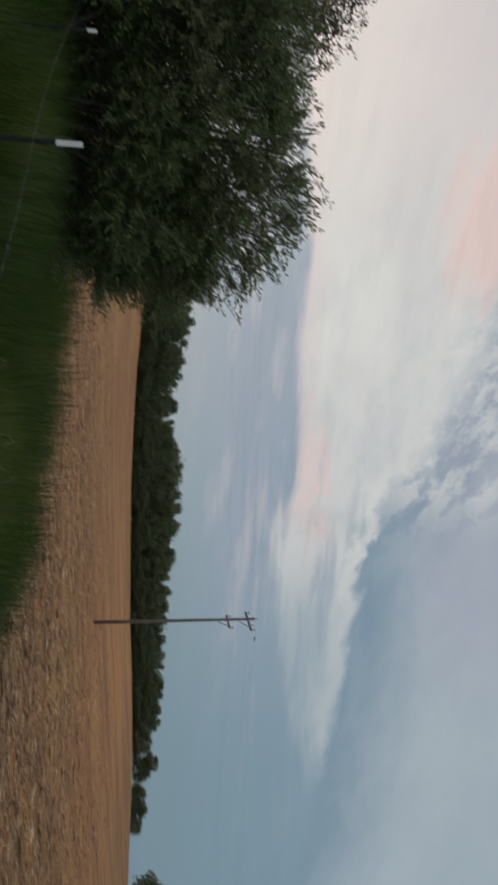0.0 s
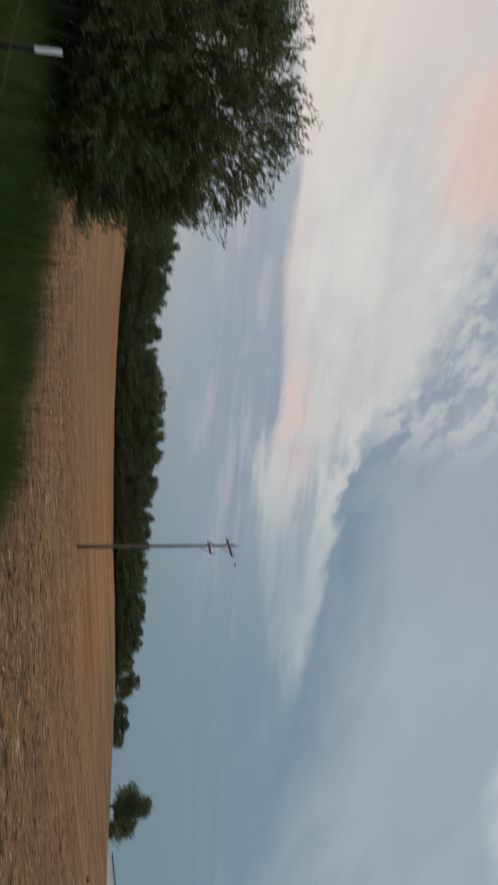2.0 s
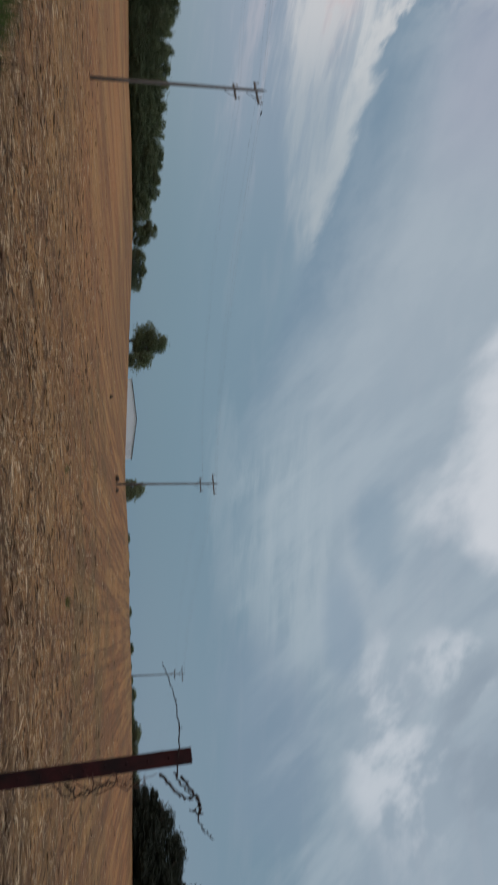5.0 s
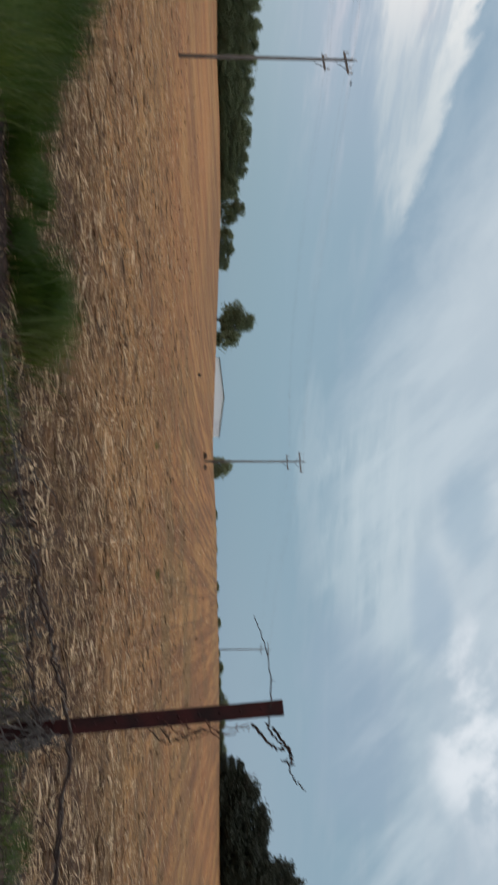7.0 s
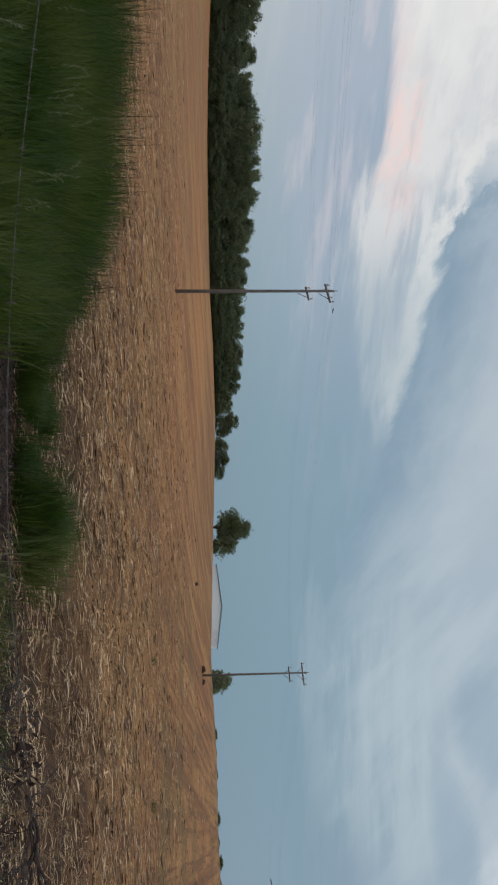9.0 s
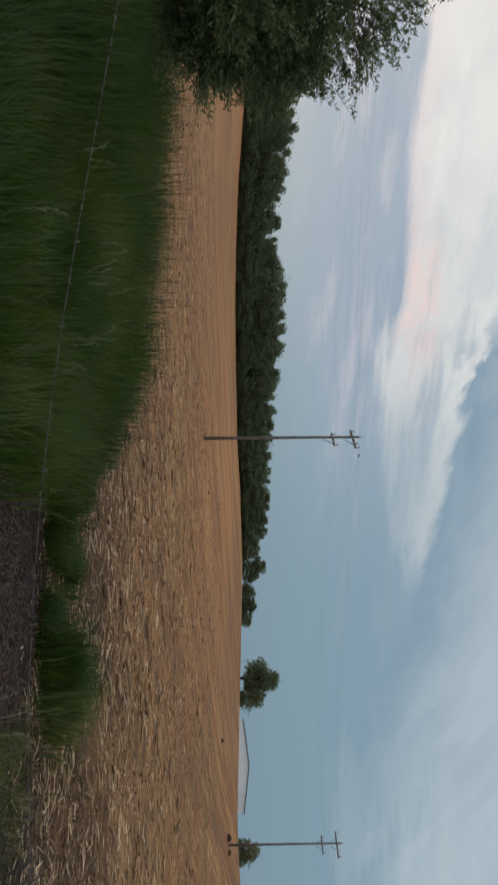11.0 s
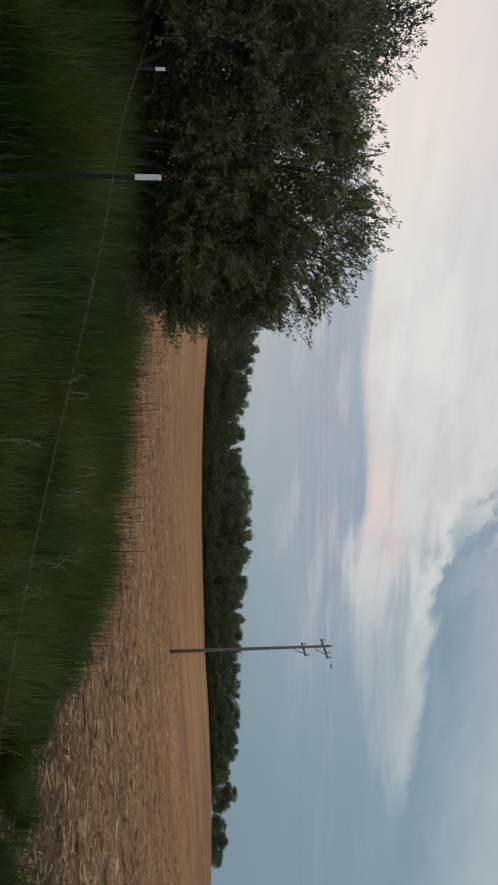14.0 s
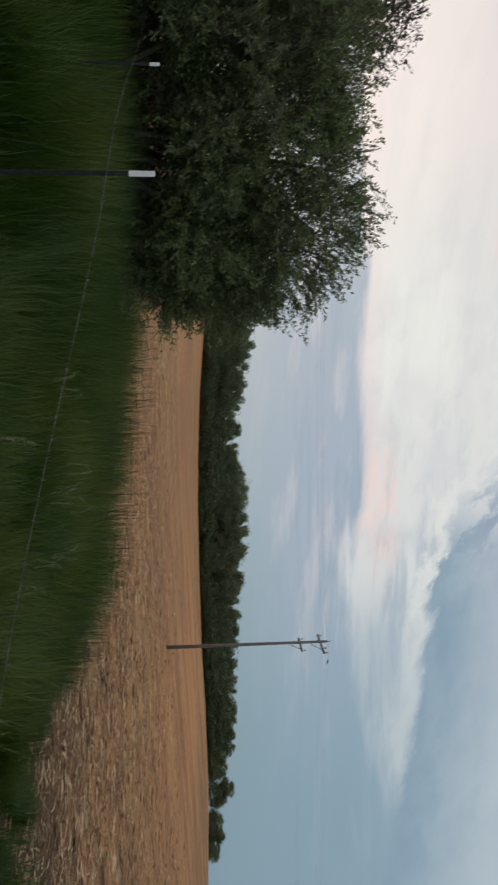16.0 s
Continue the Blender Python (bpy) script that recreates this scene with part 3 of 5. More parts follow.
dry_leaves = fade(field_part(patchy(scatter(46000, 6.6, 55, power=1.25), 0.7, -0.1)), 15, 55)
tagged(husks(dry_leaves, 0.25, 0.018, STRAW, "dry_leaves"), "pale dry crop leaves lying on the stubble field", "crop residue", kind="stuff")
heaps = fade(field_part(patchy(scatter(36000, 6.8, 32, power=1.25), 1.3, 0.0)), 10, 32)
tagged(husks(heaps, 0.25, 0.021, STRAW, "crop_trash"), "larger pale curled crop leaves in loose heaps", "crop residue", kind="stuff")
DARK_TRASH = leafy("rotted_residue", (0.075, 0.040, 0.020), (0.140, 0.078, 0.036), (0.10, 0.058, 0.028), 0.5, 0.8, 0.1)
dark_bits = fade(field_part(patchy(scatter(30000, 7.0, 75, power=1.2), 0.8, 0.02)), 8, 75)
dark_bits = dark_bits[rng.random(len(dark_bits)) < np.interp(np.degrees(np.arctan2(dark_bits[:, 0], dark_bits[:, 1])), [-6, 8], [0.35, 1.0])]
tagged(husks(dark_bits, 0.32, 0.055, DARK_TRASH, "crop_trash"), "dark brown rotted crop residue across the field", "crop residue", kind="stuff")
pale_bits = fade(field_part(patchy(scatter(20000, 12, 80, power=1.1), 0.6, 0.0)), 18, 80)
tagged(husks(pale_bits, 0.34, 0.032, STRAW, "crop_trash"), "pale crop residue further out in the field", "crop residue", kind="stuff")
# short cut stalks in drill rows
along = np.array([math.sin(ROW_WAY), math.cos(ROW_WAY)])
across = np.array([math.cos(ROW_WAY), -math.sin(ROW_WAY)])
cut = scatter(33000, 6.5, 44, power=1.3)
rows_at = np.round((cut @ across) / 0.38) * 0.38 + rng.normal(0, 0.03, len(cut))
cut = field_part((cut @ along)[:, None] * along + rows_at[:, None] * across)
tagged(straws(cut, 0.11, 0.008, 0.9, STUBBLE, "stubble"), "short brown cut stalks standing in drill rows", "stubble", kind="stuff")


def soil_lumps(at, size, mat, name):
    """Angular lumps of soil, each a squashed uneven octahedron."""
    k = len(at)
    base = np.column_stack([at, height(at[:, 0], at[:, 1])])
    s = (size * rng.uniform(0.4, 1.0, k) ** 1.5)[:, None]
    axes = np.array([[1, 0, 0], [0, 1, 0], [-1, 0, 0], [0, -1, 0], [0, 0, 0.75], [0, 0, -0.5]])
    turn = rng.uniform(0, 6.28, k)
    c, q = np.cos(turn), np.sin(turn)
    corners = []
    for ax in axes:
        v = ax * rng.uniform(0.6, 1.3, (k, 1)) + rng.normal(0, 0.12, (k, 3))
        corners.append(base + s * np.stack([v[:, 0] * c - v[:, 1] * q, v[:, 0] * q + v[:, 1] * c, v[:, 2]], 1))
    verts = np.stack(corners, 1).reshape(-1, 3)
    tris = np.array([[0, 1, 4], [1, 2, 4], [2, 3, 4], [3, 0, 4], [1, 0, 5], [2, 1, 5], [3, 2, 5], [0, 3, 5]])
    faces = (np.arange(k)[:, None, None] * 6 + tris[None]).reshape(-1, 3)
    return new(name, grid_mesh(name, verts, faces, (mat,), smooth=True))


lumps = field_part(patchy(scatter(9000, 6.5, 20, power=1.1), 1.2, 0.02))
tagged(soil_lumps(lumps, 0.045, CLOD, "soil_lumps"), "dark lumps of dry soil between the stubble", "soil", kind="stuff")

bare = np.vstack([scatter(27000, 3.2, 9.4, -12, 66), scatter(8000, 0.9, 6.5, -180, 180)])
bare = bare[from_fence(bare[:, 0], bare[:, 1]) < 8.6]
tagged(straws(bare, 0.10, 0.010, 0.25, LITTER, "litter"), "grey-brown dead plant litter on the bare bank", "litter", kind="stuff")


def box_points(count, x0, x1, d0, d1):
    x, d = rng.uniform(x0, x1, count), rng.uniform(d0, d1, count)
    return np.stack([x, (d - 0.34 * x) / 0.94], 1)


def grass_height(at, base, amount, scale=0.7):
    v = np.array([noise.noise((float(x) * scale, float(y) * scale, 21.0)) for x, y in at])
    return base + amount * v


tall = box_points(100000, -10.0, 0.9, 2.4, 9.3)
edge_x = 0.42 - 0.10 * np.maximum(0, 8.0 - tall[:, 1])
tall = tall[tall[:, 0] < edge_x + rng.normal(0, 0.16, len(tall))]
tall = tall[from_fence(tall[:, 0], tall[:, 1]) > grass_height(tall, 2.75, 0.5, 1.1) + rng.normal(0, 0.1, len(tall))]
depth = smooth01((from_fence(tall[:, 0], tall[:, 1]) - 3.6) / 4.4)
depth = np.maximum(depth, 0.62 * smooth01((np.hypot(tall[:, 0], tall[:, 1]) - 4.0) / 1.7) * np.interp(tall[:, 0], [-3.0, -1.7], [1, 0]))
tall_h = grass_height(tall, 0.54, 0.15) + grass_height(tall, 0.0, 0.16, 2.3) + depth * np.interp(tall[:, 0], [-5, -2.6, -0.8, 0.1, 0.7], [0.85, 0.74, 0.62, 0.28, 0.02])
tagged(blades(tall, tall_h, 0.012, 0.35, GRASS, "tall_grass", 3), "dense tall dark green grass along the fence", "grass", kind="stuff")
low = patchy(box_points(12000, 0.1, 2.5, 8.1, 9.4), 1.4, 0.0)
tagged(blades(low, grass_height(low, 0.36, 0.22, 1.3), 0.010, 0.45, GRASS, "low_grass"), "lower green grass between bare dirt and stubble", "grass", kind="stuff")
near_weeds = patchy(np.vstack([box_points(1200, 2.3, 3.4, 5.6, 6.6), box_points(1100, 5.0, 9.0, 6.0, 7.6)]), 1.3, 0.08)
tagged(blades(near_weeds, 0.22, 0.011, 0.6, GRASS, "weeds"), "patches of low green weeds on the dirt bank", "weeds", kind="stuff")


def clump(cx, cy, spread, count, size, label, mat=GRASS, name="grass_tuft"):
    at = np.stack([rng.normal(cx, spread, count), rng.normal(cy, spread, count)], 1)
    tagged(blades(at, size, 0.010, 0.6, mat, name), label, "grass", kind="stuff")


clump(2.72, 8.35, 0.27, 2300, 0.66, "bushy dark green grass tuft at the edge of the stubble")
clump(-1.86, 2.68, 0.06, 260, 0.74, "tall dark green grass tuft round the fence stake")
clump(-3.46, 3.88, 0.20, 1500, 0.90, "tall dark green grass tuft round the far fence stake")
clump(16.8, 22.3, 0.13, 90, 0.26, "small green weed plant out in the stubble", GRASS, "weed_plant")
clump(12.4, 24.0, 0.10, 60, 0.2, "small green weed plant out in the stubble", GRASS, "weed_plant")
stray = box_points(70, 2.0, 7.5, 5.4, 7.8)
tagged(blades(stray, grass_height(stray, 0.42, 0.2), 0.010, 0.8, DRY_GRASS, "dry_grass", 4), "pale bent dry stalks standing on the dirt bank", "grass", kind="stuff")
weeds = patchy(box_points(4000, 2.6, 9.0, 6.8, 8.2), 1.1, 0.12)
tagged(blades(weeds, 0.20, 0.012, 0.7, GRASS, "weeds"), "sparse low green weeds on the bank", "weeds", kind="stuff")
heads = box_points(2300, -7.0, 0.4, 8.2, 9.5)
heads = patchy(heads, 3.4, 0.0)
tagged(blades(heads, np.interp(heads[:, 0], [-5, -2.6, -0.8, 0.2], [1.67, 1.54, 1.39, 0.96]) * rng.uniform(0.78, 1.02, len(heads)), 0.020, 0.28, SEED, "seed_stalks", 4), "thin brown-green seed stalks above the tall grass", "grass", kind="stuff")
dry = box_points(90, -6.0, 0.4, 5.4, 8.6)
tagged(blades(dry, grass_height(dry, 1.0, 0.3), 0.007, 0.45, DRY_GRASS, "dry_grass", 4), "scattered pale dry grass stalks among the green", "grass", kind="stuff")


# ---- leaves and trees ----
def leaf_cloud(centres, dirs, size, shape=0.42, face=None):
    """Leaf blades, each a bent four-sided leaf, at the centres, pointing along dirs."""
    k = len(centres)
    d = dirs / np.linalg.norm(dirs, axis=1, keepdims=True)
    side = np.cross(d, rng.normal(0, 1, (k, 3)) if face is None else face + rng.normal(0, 0.35, (k, 3)))
    side /= np.linalg.norm(side, axis=1, keepdims=True) + 1e-9
    top = np.cross(d, side)
    ln = (size * rng.uniform(0.6, 1.35, k))[:, None]
    w = ln * shape
    mid = centres + d * ln * 0.45 + top * ln * 0.10
    verts = np.stack([centres, mid + side * w / 2, centres + d * ln, mid - side * w / 2], 1).reshape(-1, 3)
    idx = np.arange(k)[:, None] * 4
    faces = np.concatenate([idx + np.array([[0, 1, 2]]), idx + np.array([[0, 2, 3]])], 1).reshape(-1, 3)
    return verts, faces


def grass_plumes():
    """Pale feathery heads: small dry spikelets set along the bent tips of tall stalks."""
    spots_deg = ((-19.3, -9.2, 5.0), (-17.8, -9.4, 5.2), (-20.3, -9.0, 5.4), (-11.9, -9.7, 5.0), (-10.8, -9.3, 5.3), (-9.9, -7.4, 5.6), (-6.8, -9.0, 5.2), (-6.0, -10.4, 4.6), (-15.9, -13.0, 3.9), (-4.9, -12.0, 4.2), (-13.0, -9.0, 5.5))
    foot, top_z = [], []
    for hd, ud, r in spots_deg:
        for _ in range(2):
            hh, rr = radians(hd + rng.normal(0, 0.5)), r + rng.normal(0, 0.12)
            foot.append((rr * math.sin(hh), rr * math.cos(hh)))
            top_z.append(EYE + rr * math.tan(radians(ud + rng.normal(0, 0.5))))
    foot, top_z = np.array(foot), np.array(top_z)
    k, per = len(foot), 26
    who, f = np.repeat(np.arange(k), per), np.tile(np.linspace(0.0, 1.0, per), k)
    turn = rng.uniform(0, 6.28, k)
    base = np.column_stack([foot, top_z - 0.14])
    out = np.stack([np.cos(turn), np.sin(turn), np.zeros(k)], 1)
    spots = base[who] + out[who] * (0.045 * f * f)[:, None] + np.array([0, 0, 0.20]) * (f - 0.25 * f * f)[:, None]
    dirs = out[who] * 0.4 + np.array([0, 0, 0.8]) + rng.normal(0, 0.35, (len(who), 3))
    tagged(new("grass_plumes", grid_mesh("grass_plumes", *leaf_cloud(spots, dirs, 0.026, 0.16), (DRY_GRASS,))),
           "pale dry feathery grass heads among the green grass", "grass", kind="stuff")


grass_plumes()


def crown_points(lobes, per_lobe, droop=0.0):
    """Points and directions near the surfaces of ellipsoid lobes (x, y, z, rx, ry, rz)."""
    pts, dirs = [], []
    for lx, ly, lz, rx, ry, rz in lobes:
        v = rng.normal(0, 1, (per_lobe, 3))
        v /= np.linalg.norm(v, axis=1, keepdims=True)
        depth = 1 - 0.55 * rng.random(per_lobe) ** 1.7
        depth *= 1 + 0.16 * np.sin(v[:, 0] * 5 + lx * 3) * np.sin(v[:, 1] * 5 + ly) + rng.normal(0, 0.06, per_lobe)
        pts.append(np.array([lx, ly, lz]) + v * depth[:, None] * np.array([rx, ry, rz]))
        dirs.append(v + rng.normal(0, 0.6, (per_lobe, 3)) + np.array([0, 0, -droop]))
    return np.vstack(pts), np.vstack(dirs)


def tree_mesh_parts(tall_m, wide, seed, mat, leaves, leaf_size, trunk_share=0.15):
    """Crown and trunk meshes of a broad-leaved tree standing at the origin."""
    global rng
    keep, rng = rng, np.random.default_rng(seed)
    lobes = []
    for i in range(26):
        a, f = rng.uniform(0, 6.28), rng.random()
        z = tall_m * (trunk_share + (0.9 - trunk_share) * f)
        reach = wide * 0.5 * (0.35 + 0.65 * math.sin(math.pi * min(1, 0.15 + 0.85 * f))) * rng.uniform(0.25, 0.75)
        s = wide * rng.uniform(0.11, 0.22)
        lobes.append((reach * math.cos(a), reach * math.sin(a), z - 0.3 * s, s, s, s * rng.uniform(0.7, 1.0)))
    lobes.append((0, 0, tall_m * 0.5, wide * 0.37, wide * 0.37, tall_m * 0.40))
    lobes.append((wide * 0.1, 0, tall_m * 0.35, wide * 0.40, wide * 0.40, tall_m * 0.30))
    lobes.append((-wide * 0.08, 0.1, tall_m * 0.2, wide * 0.42, wide * 0.42, tall_m * 0.2))
    lobes.append(lobes[-3])
    pts, dirs = crown_points(lobes, leaves // len(lobes))
    keep_z = pts[:, 2] > tall_m * trunk_share * 0.3
    crown = grid_mesh("crown", *leaf_cloud(pts[keep_z], rng.normal(0, 1, (int(keep_z.sum()), 3)), leaf_size, 0.75, dirs[keep_z] + np.array([0, 0, 0.5])), (mat,))
    bm = bmesh.new()
    tube(bm, [(0, 0, -0.3), (0.05, 0.03, tall_m * 0.3), (0.12, -0.05, tall_m * 0.75)], wide * 0.04, 7, wide * 0.012)
    for i in range(7):
        a, z = rng.uniform(0, 6.28), tall_m * rng.uniform(0.2, 0.55)
        tip = (wide * 0.36 * math.cos(a), wide * 0.36 * math.sin(a), z + tall_m * rng.uniform(0.12, 0.3))
        tube(bm, [(0.05, 0, z), (tip[0] * 0.5, tip[1] * 0.5, z + 0.45 * (tip[2] - z)), tip], wide * 0.016, 5, wide * 0.005)
    trunk = bpy.data.meshes.new("trunk")
    bm.to_mesh(trunk)
    bm.free()
    trunk.materials.append(BARK)
    rng = keep
    return crown, trunk


def plant_tree(name, at, meshes, scale, turn, label, category="tree", group=""):
    ob = new(name)
    ob.matrix_world = pose(*at, 0, 0, turn) @ Matrix.Diagonal((scale[0], scale[0], scale[1], 1))
    tagged(ob, label, category, group)
    mesh_part("crown", meshes[0], ob)
    mesh_part("trunk", meshes[1], ob)
    return ob


def at_heading(h, r, sink=0.0):
    x, y = r * math.sin(radians(h)), r * math.cos(radians(h))
    return x, y, float(height(x, y)) - sink


WOOD = [tree_mesh_parts(10.0, 7.0, 11 + s, FAR_LEAF, 9500, 0.31, 0.05) for s in range(5)]
WOOD_PALE = tree_mesh_parts(10.0, 7.0, 19, PALE_LEAF, 9500, 0.31, 0.05)
TOP_HEADS = np.array([-40, -28, -23.5, -21.4, -18.9, -16.3, -14.0, -12.4, -11.3, -9.5, -7.7, -5.5, -3.6, -1, 1.3, 3.5, 5.1, 7.7, 8.6, 9.2, 10.7, 11.8, 12.9, 14.0, 14.9])
TOP_UP = np.array([4.6, 4.5, 4.5, 4.3, 3.75, 3.35, 3.4, 3.75, 4.05, 3.75, 3.85, 3.5, 3.25, 2.95, 2.75, 2.6, 2.45, 2.25, 1.7, 1.65, 2.0, 1.7, 1.45, 1.3, 0.9])
pick = random.Random(5)
h = -31.0
i = 0
while h < 8.2:
    for back in (0, 1, 2):
        hh = h + (0.0, 0.5, 0.25)[back] + pick.uniform(-0.25, 0.25)
        r = float(np.interp(hh, EDGE_HEADS, EDGE_FAR)) + (1.5, 7, -1.0)[back] + pick.uniform(-1, 1)
        x, y, z = at_heading(hh, r)
        tall_m = EYE + r * math.tan(radians(float(np.interp(hh, TOP_HEADS, TOP_UP)))) - z
        tall_m *= (pick.uniform(0.6, 1.05), pick.uniform(1.04, 1.13), pick.uniform(0.3, 0.5))[back]
        tall_m = max(tall_m, 1.6)
        wide = pick.uniform(0.75, 1.1) * (0.55 + 0.45 * tall_m / 10) * (1.25 if back == 2 else 1.0)
        plant_tree("tree", (x, y, z - 0.2), WOOD_PALE if 7.9 < hh < 9.4 or i % 9 == 4 else WOOD[i % 5], (wide, tall_m / 10.0), pick.uniform(0, 360),
                   "dark green broad-leaved tree in the wood edge beyond the field", group="trees of the wood edge")
        i += 1
    h += 1.0 + pick.uniform(-0.2, 0.2)

for j in range(19):
    h = -30.0 + 2.0 * j
    x, y, z = at_heading(h, float(np.interp(h, EDGE_HEADS, EDGE_FAR)) + 4)
    tall_m = EYE + 172 * math.tan(radians(float(np.interp(h, TOP_HEADS, TOP_UP)))) - z
    plant_tree("tree", (x, y, z - 0.2), WOOD[(j * 3) % 5], (0.95, tall_m * pick.uniform(0.93, 1.02) / 10.0), j * 83, "dark green broad-leaved tree in the wood edge beyond the field", group="trees of the wood edge")
for h, up_deg, wide, mesh in ((8.5, 1.35, 0.55, WOOD_PALE), (9.6, 2.25, 0.72, WOOD[1]), (10.3, 1.7, 0.5, WOOD[2]), (11.5, 1.45, 0.62, WOOD_PALE), (12.5, 1.5, 0.7, WOOD[3]), (13.4, 1.15, 0.6, WOOD_PALE)):
    x, y, z = at_heading(h, 160)
    plant_tree("tree", (x, y, z - 0.2), mesh, (wide, (EYE + 160 * math.tan(radians(up_deg)) - z) / 9.6), h * 50, "rounded low tree at the end of the wood edge", group="trees of the wood edge")

LONE = tree_mesh_parts(7.0, 7.0, 31, FAR_LEAF, 9000, 0.30, 0.24)
plant_tree("tree", at_heading(17.65, 138), LONE, (1.0, 1.0), 40, "rounded dark green tree standing alone at the field's edge")
PALE = tree_mesh_parts(4.5, 4.6, 32, PALE_LEAF, 3500, 0.34, 0.05)
plant_tree("tree", at_heading(19.0, 137), PALE, (1.1, 0.95), 0, "smaller olive-green tree beside the lone rounded tree")
BUSHY = tree_mesh_parts(3.4, 3.4, 33, PALE_LEAF, 3200, 0.25, 0.03)
plant_tree("shrub", at_heading(28.85, 97, 0.5), BUSHY, (0.92, 0.92), 0, "round pale green shrub behind the utility pole", "shrub")
for h, r, s in ((32.4, 99, 0.16), (37.8, 104, 0.2), (40.4, 106, 0.24), (43.6, 106, 0.3), (46.2, 106, 0.5), (47.3, 106, 0.35),
                (33.6, 100, 0.10), (35.0, 101, 0.12), (36.2, 102, 0.10), (39.2, 105, 0.13), (41.6, 106, 0.12), (42.6, 106, 0.16), (44.6, 106, 0.2), (45.3, 106, 0.22), (48.4, 106, 0.3), (49.3, 106, 0.4)):
    plant_tree("shrub", at_heading(h, r, 0.2), BUSHY, (s * 1.9 + 0.25, s * 0.9), h * 7, "small dark shrub on the crest of the field", "shrub", "shrubs on the crest")
# these crowns carry their shade in the leaf colour
HEDGE = [tree_mesh_parts(10.0, 7.5, 41 + s, SHADED_LEAF, 11000, 0.36, 0.02) for s in range(3)]
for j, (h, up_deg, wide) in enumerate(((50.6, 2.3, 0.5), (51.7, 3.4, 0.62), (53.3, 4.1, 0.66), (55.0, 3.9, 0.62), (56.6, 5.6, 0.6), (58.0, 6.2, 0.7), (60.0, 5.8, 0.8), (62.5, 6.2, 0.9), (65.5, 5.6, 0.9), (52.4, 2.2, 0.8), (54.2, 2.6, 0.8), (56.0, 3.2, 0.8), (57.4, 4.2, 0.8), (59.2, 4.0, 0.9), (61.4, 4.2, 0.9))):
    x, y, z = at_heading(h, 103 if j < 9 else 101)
    plant_tree("tree", (x, y, z - 0.2), HEDGE[j % 3], (wide * 1.4, (EYE + 103 * math.tan(radians(up_deg)) - z) / 9.6), j * 67, "leafy tree coloured dark as if shaded, in a clump past the field", group="trees past the field")


# ---- the large bush behind the fence ----
def leafy_bush(name, at, lobes, twigs, leaves, leaf_size, mat, label, stems, seed):
    global rng
    keep, rng = rng, np.random.default_rng(seed)
    ob = thing(name, at, label, "bush")
    starts, ways = crown_points(lobes, twigs, 0.0)
    k = len(starts)
    ways /= np.linalg.norm(ways, axis=1, keepdims=True)
    ways[:, 2] += 0.25
    span_m = 0.07 + 0.20 * rng.random(k) ** 2
    f = np.tile(np.linspace(0.05, 1.0, leaves), k)
    who = np.repeat(np.arange(k), leaves)
    bend = np.array([0, 0, -0.35])
    spots = starts[who] + ways[who] * (span_m[who] * f)[:, None] + bend * (span_m[who] * f * f)[:, None]
    dirs = ways[who] * 0.6 + rng.normal(0, 0.8, (len(who), 3))
    spots += rng.normal(0, 0.026, spots.shape)
    crown = mesh_part("crown", grid_mesh("crown", *leaf_cloud(spots, dirs, leaf_size, 0.48, ways[who] + np.array([0, 0, 0.5])), (mat,)), ob)
    # twigs as thin three-sided bars
    tips = starts + ways * span_m[:, None] + bend * span_m[:, None]
    side = np.cross(ways, [0.2, 0.3, 0.93])
    side /= np.linalg.norm(side, axis=1, keepdims=True)
    up3 = np.cross(side, ways)
    w = 0.0035
    tri = [side * w, (-0.5 * side + 0.87 * up3) * w, (-0.5 * side - 0.87 * up3) * w]
    verts = np.stack([starts + q for q in tri] + [tips + 0.4 * q for q in tri], 1).reshape(-1, 3)
    faces = (np.arange(k)[:, None, None] * 6 + np.array([[0, 1, 4, 3], [1, 2, 5, 4], [2, 0, 3, 5]])[None]).reshape(-1, 4)
    mesh_part("twig", grid_mesh("twig", verts, faces, (BARK,)), ob, kind="stuff")
    for lx, ly, lz, rx, ry, rz in lobes[::3][:stems]:
        bm = bmesh.new()
        foot = Vector((lx * 0.15, ly * 0.15, -0.15))
        tube(bm, [foot, Vector((lx * 0.4, ly * 0.4, lz * 0.45)), Vector((lx * 0.8, ly * 0.8, lz * 0.85)), Vector((lx * 0.95, ly * 0.95, lz))], 0.055, 6, 0.012)
        part("limb", bm, BARK, ob)
    rng = keep
    return ob


def bush_lobes(seed, wide_x, wide_y, tall_m, count, size):
    g = random.Random(seed)
    lobes = []
    while len(lobes) < count:
        a, w = g.uniform(0, 2 * math.pi), g.uniform(0, 1)
        reach = math.sqrt(max(0.05, 1 - (1.2 * w - 0.55) ** 2)) * (g.uniform(0.82, 1.0) if g.random() < 0.55 else g.uniform(0.0, 0.8))
        under = 0.5 + 0.5 * max(-1.0, min(1.0, 1.6 * math.cos(a + radians(52)) + 0.2))
        reach *= 1 - under * 0.62 * (1 - min(1.0, max(0.0, (w - 0.30) / 0.28)))
        s = size * g.uniform(0.7, 1.2)
        lobes.append((reach * math.cos(a) * wide_x, reach * math.sin(a) * wide_y, 0.4 + w * (tall_m - 0.75), s, s, s * 0.85))
    return lobes


bx, by = -5.4, 6.9
BUSH_TURN = radians(38.05)      # the bush's broad side faces the gap in the fence


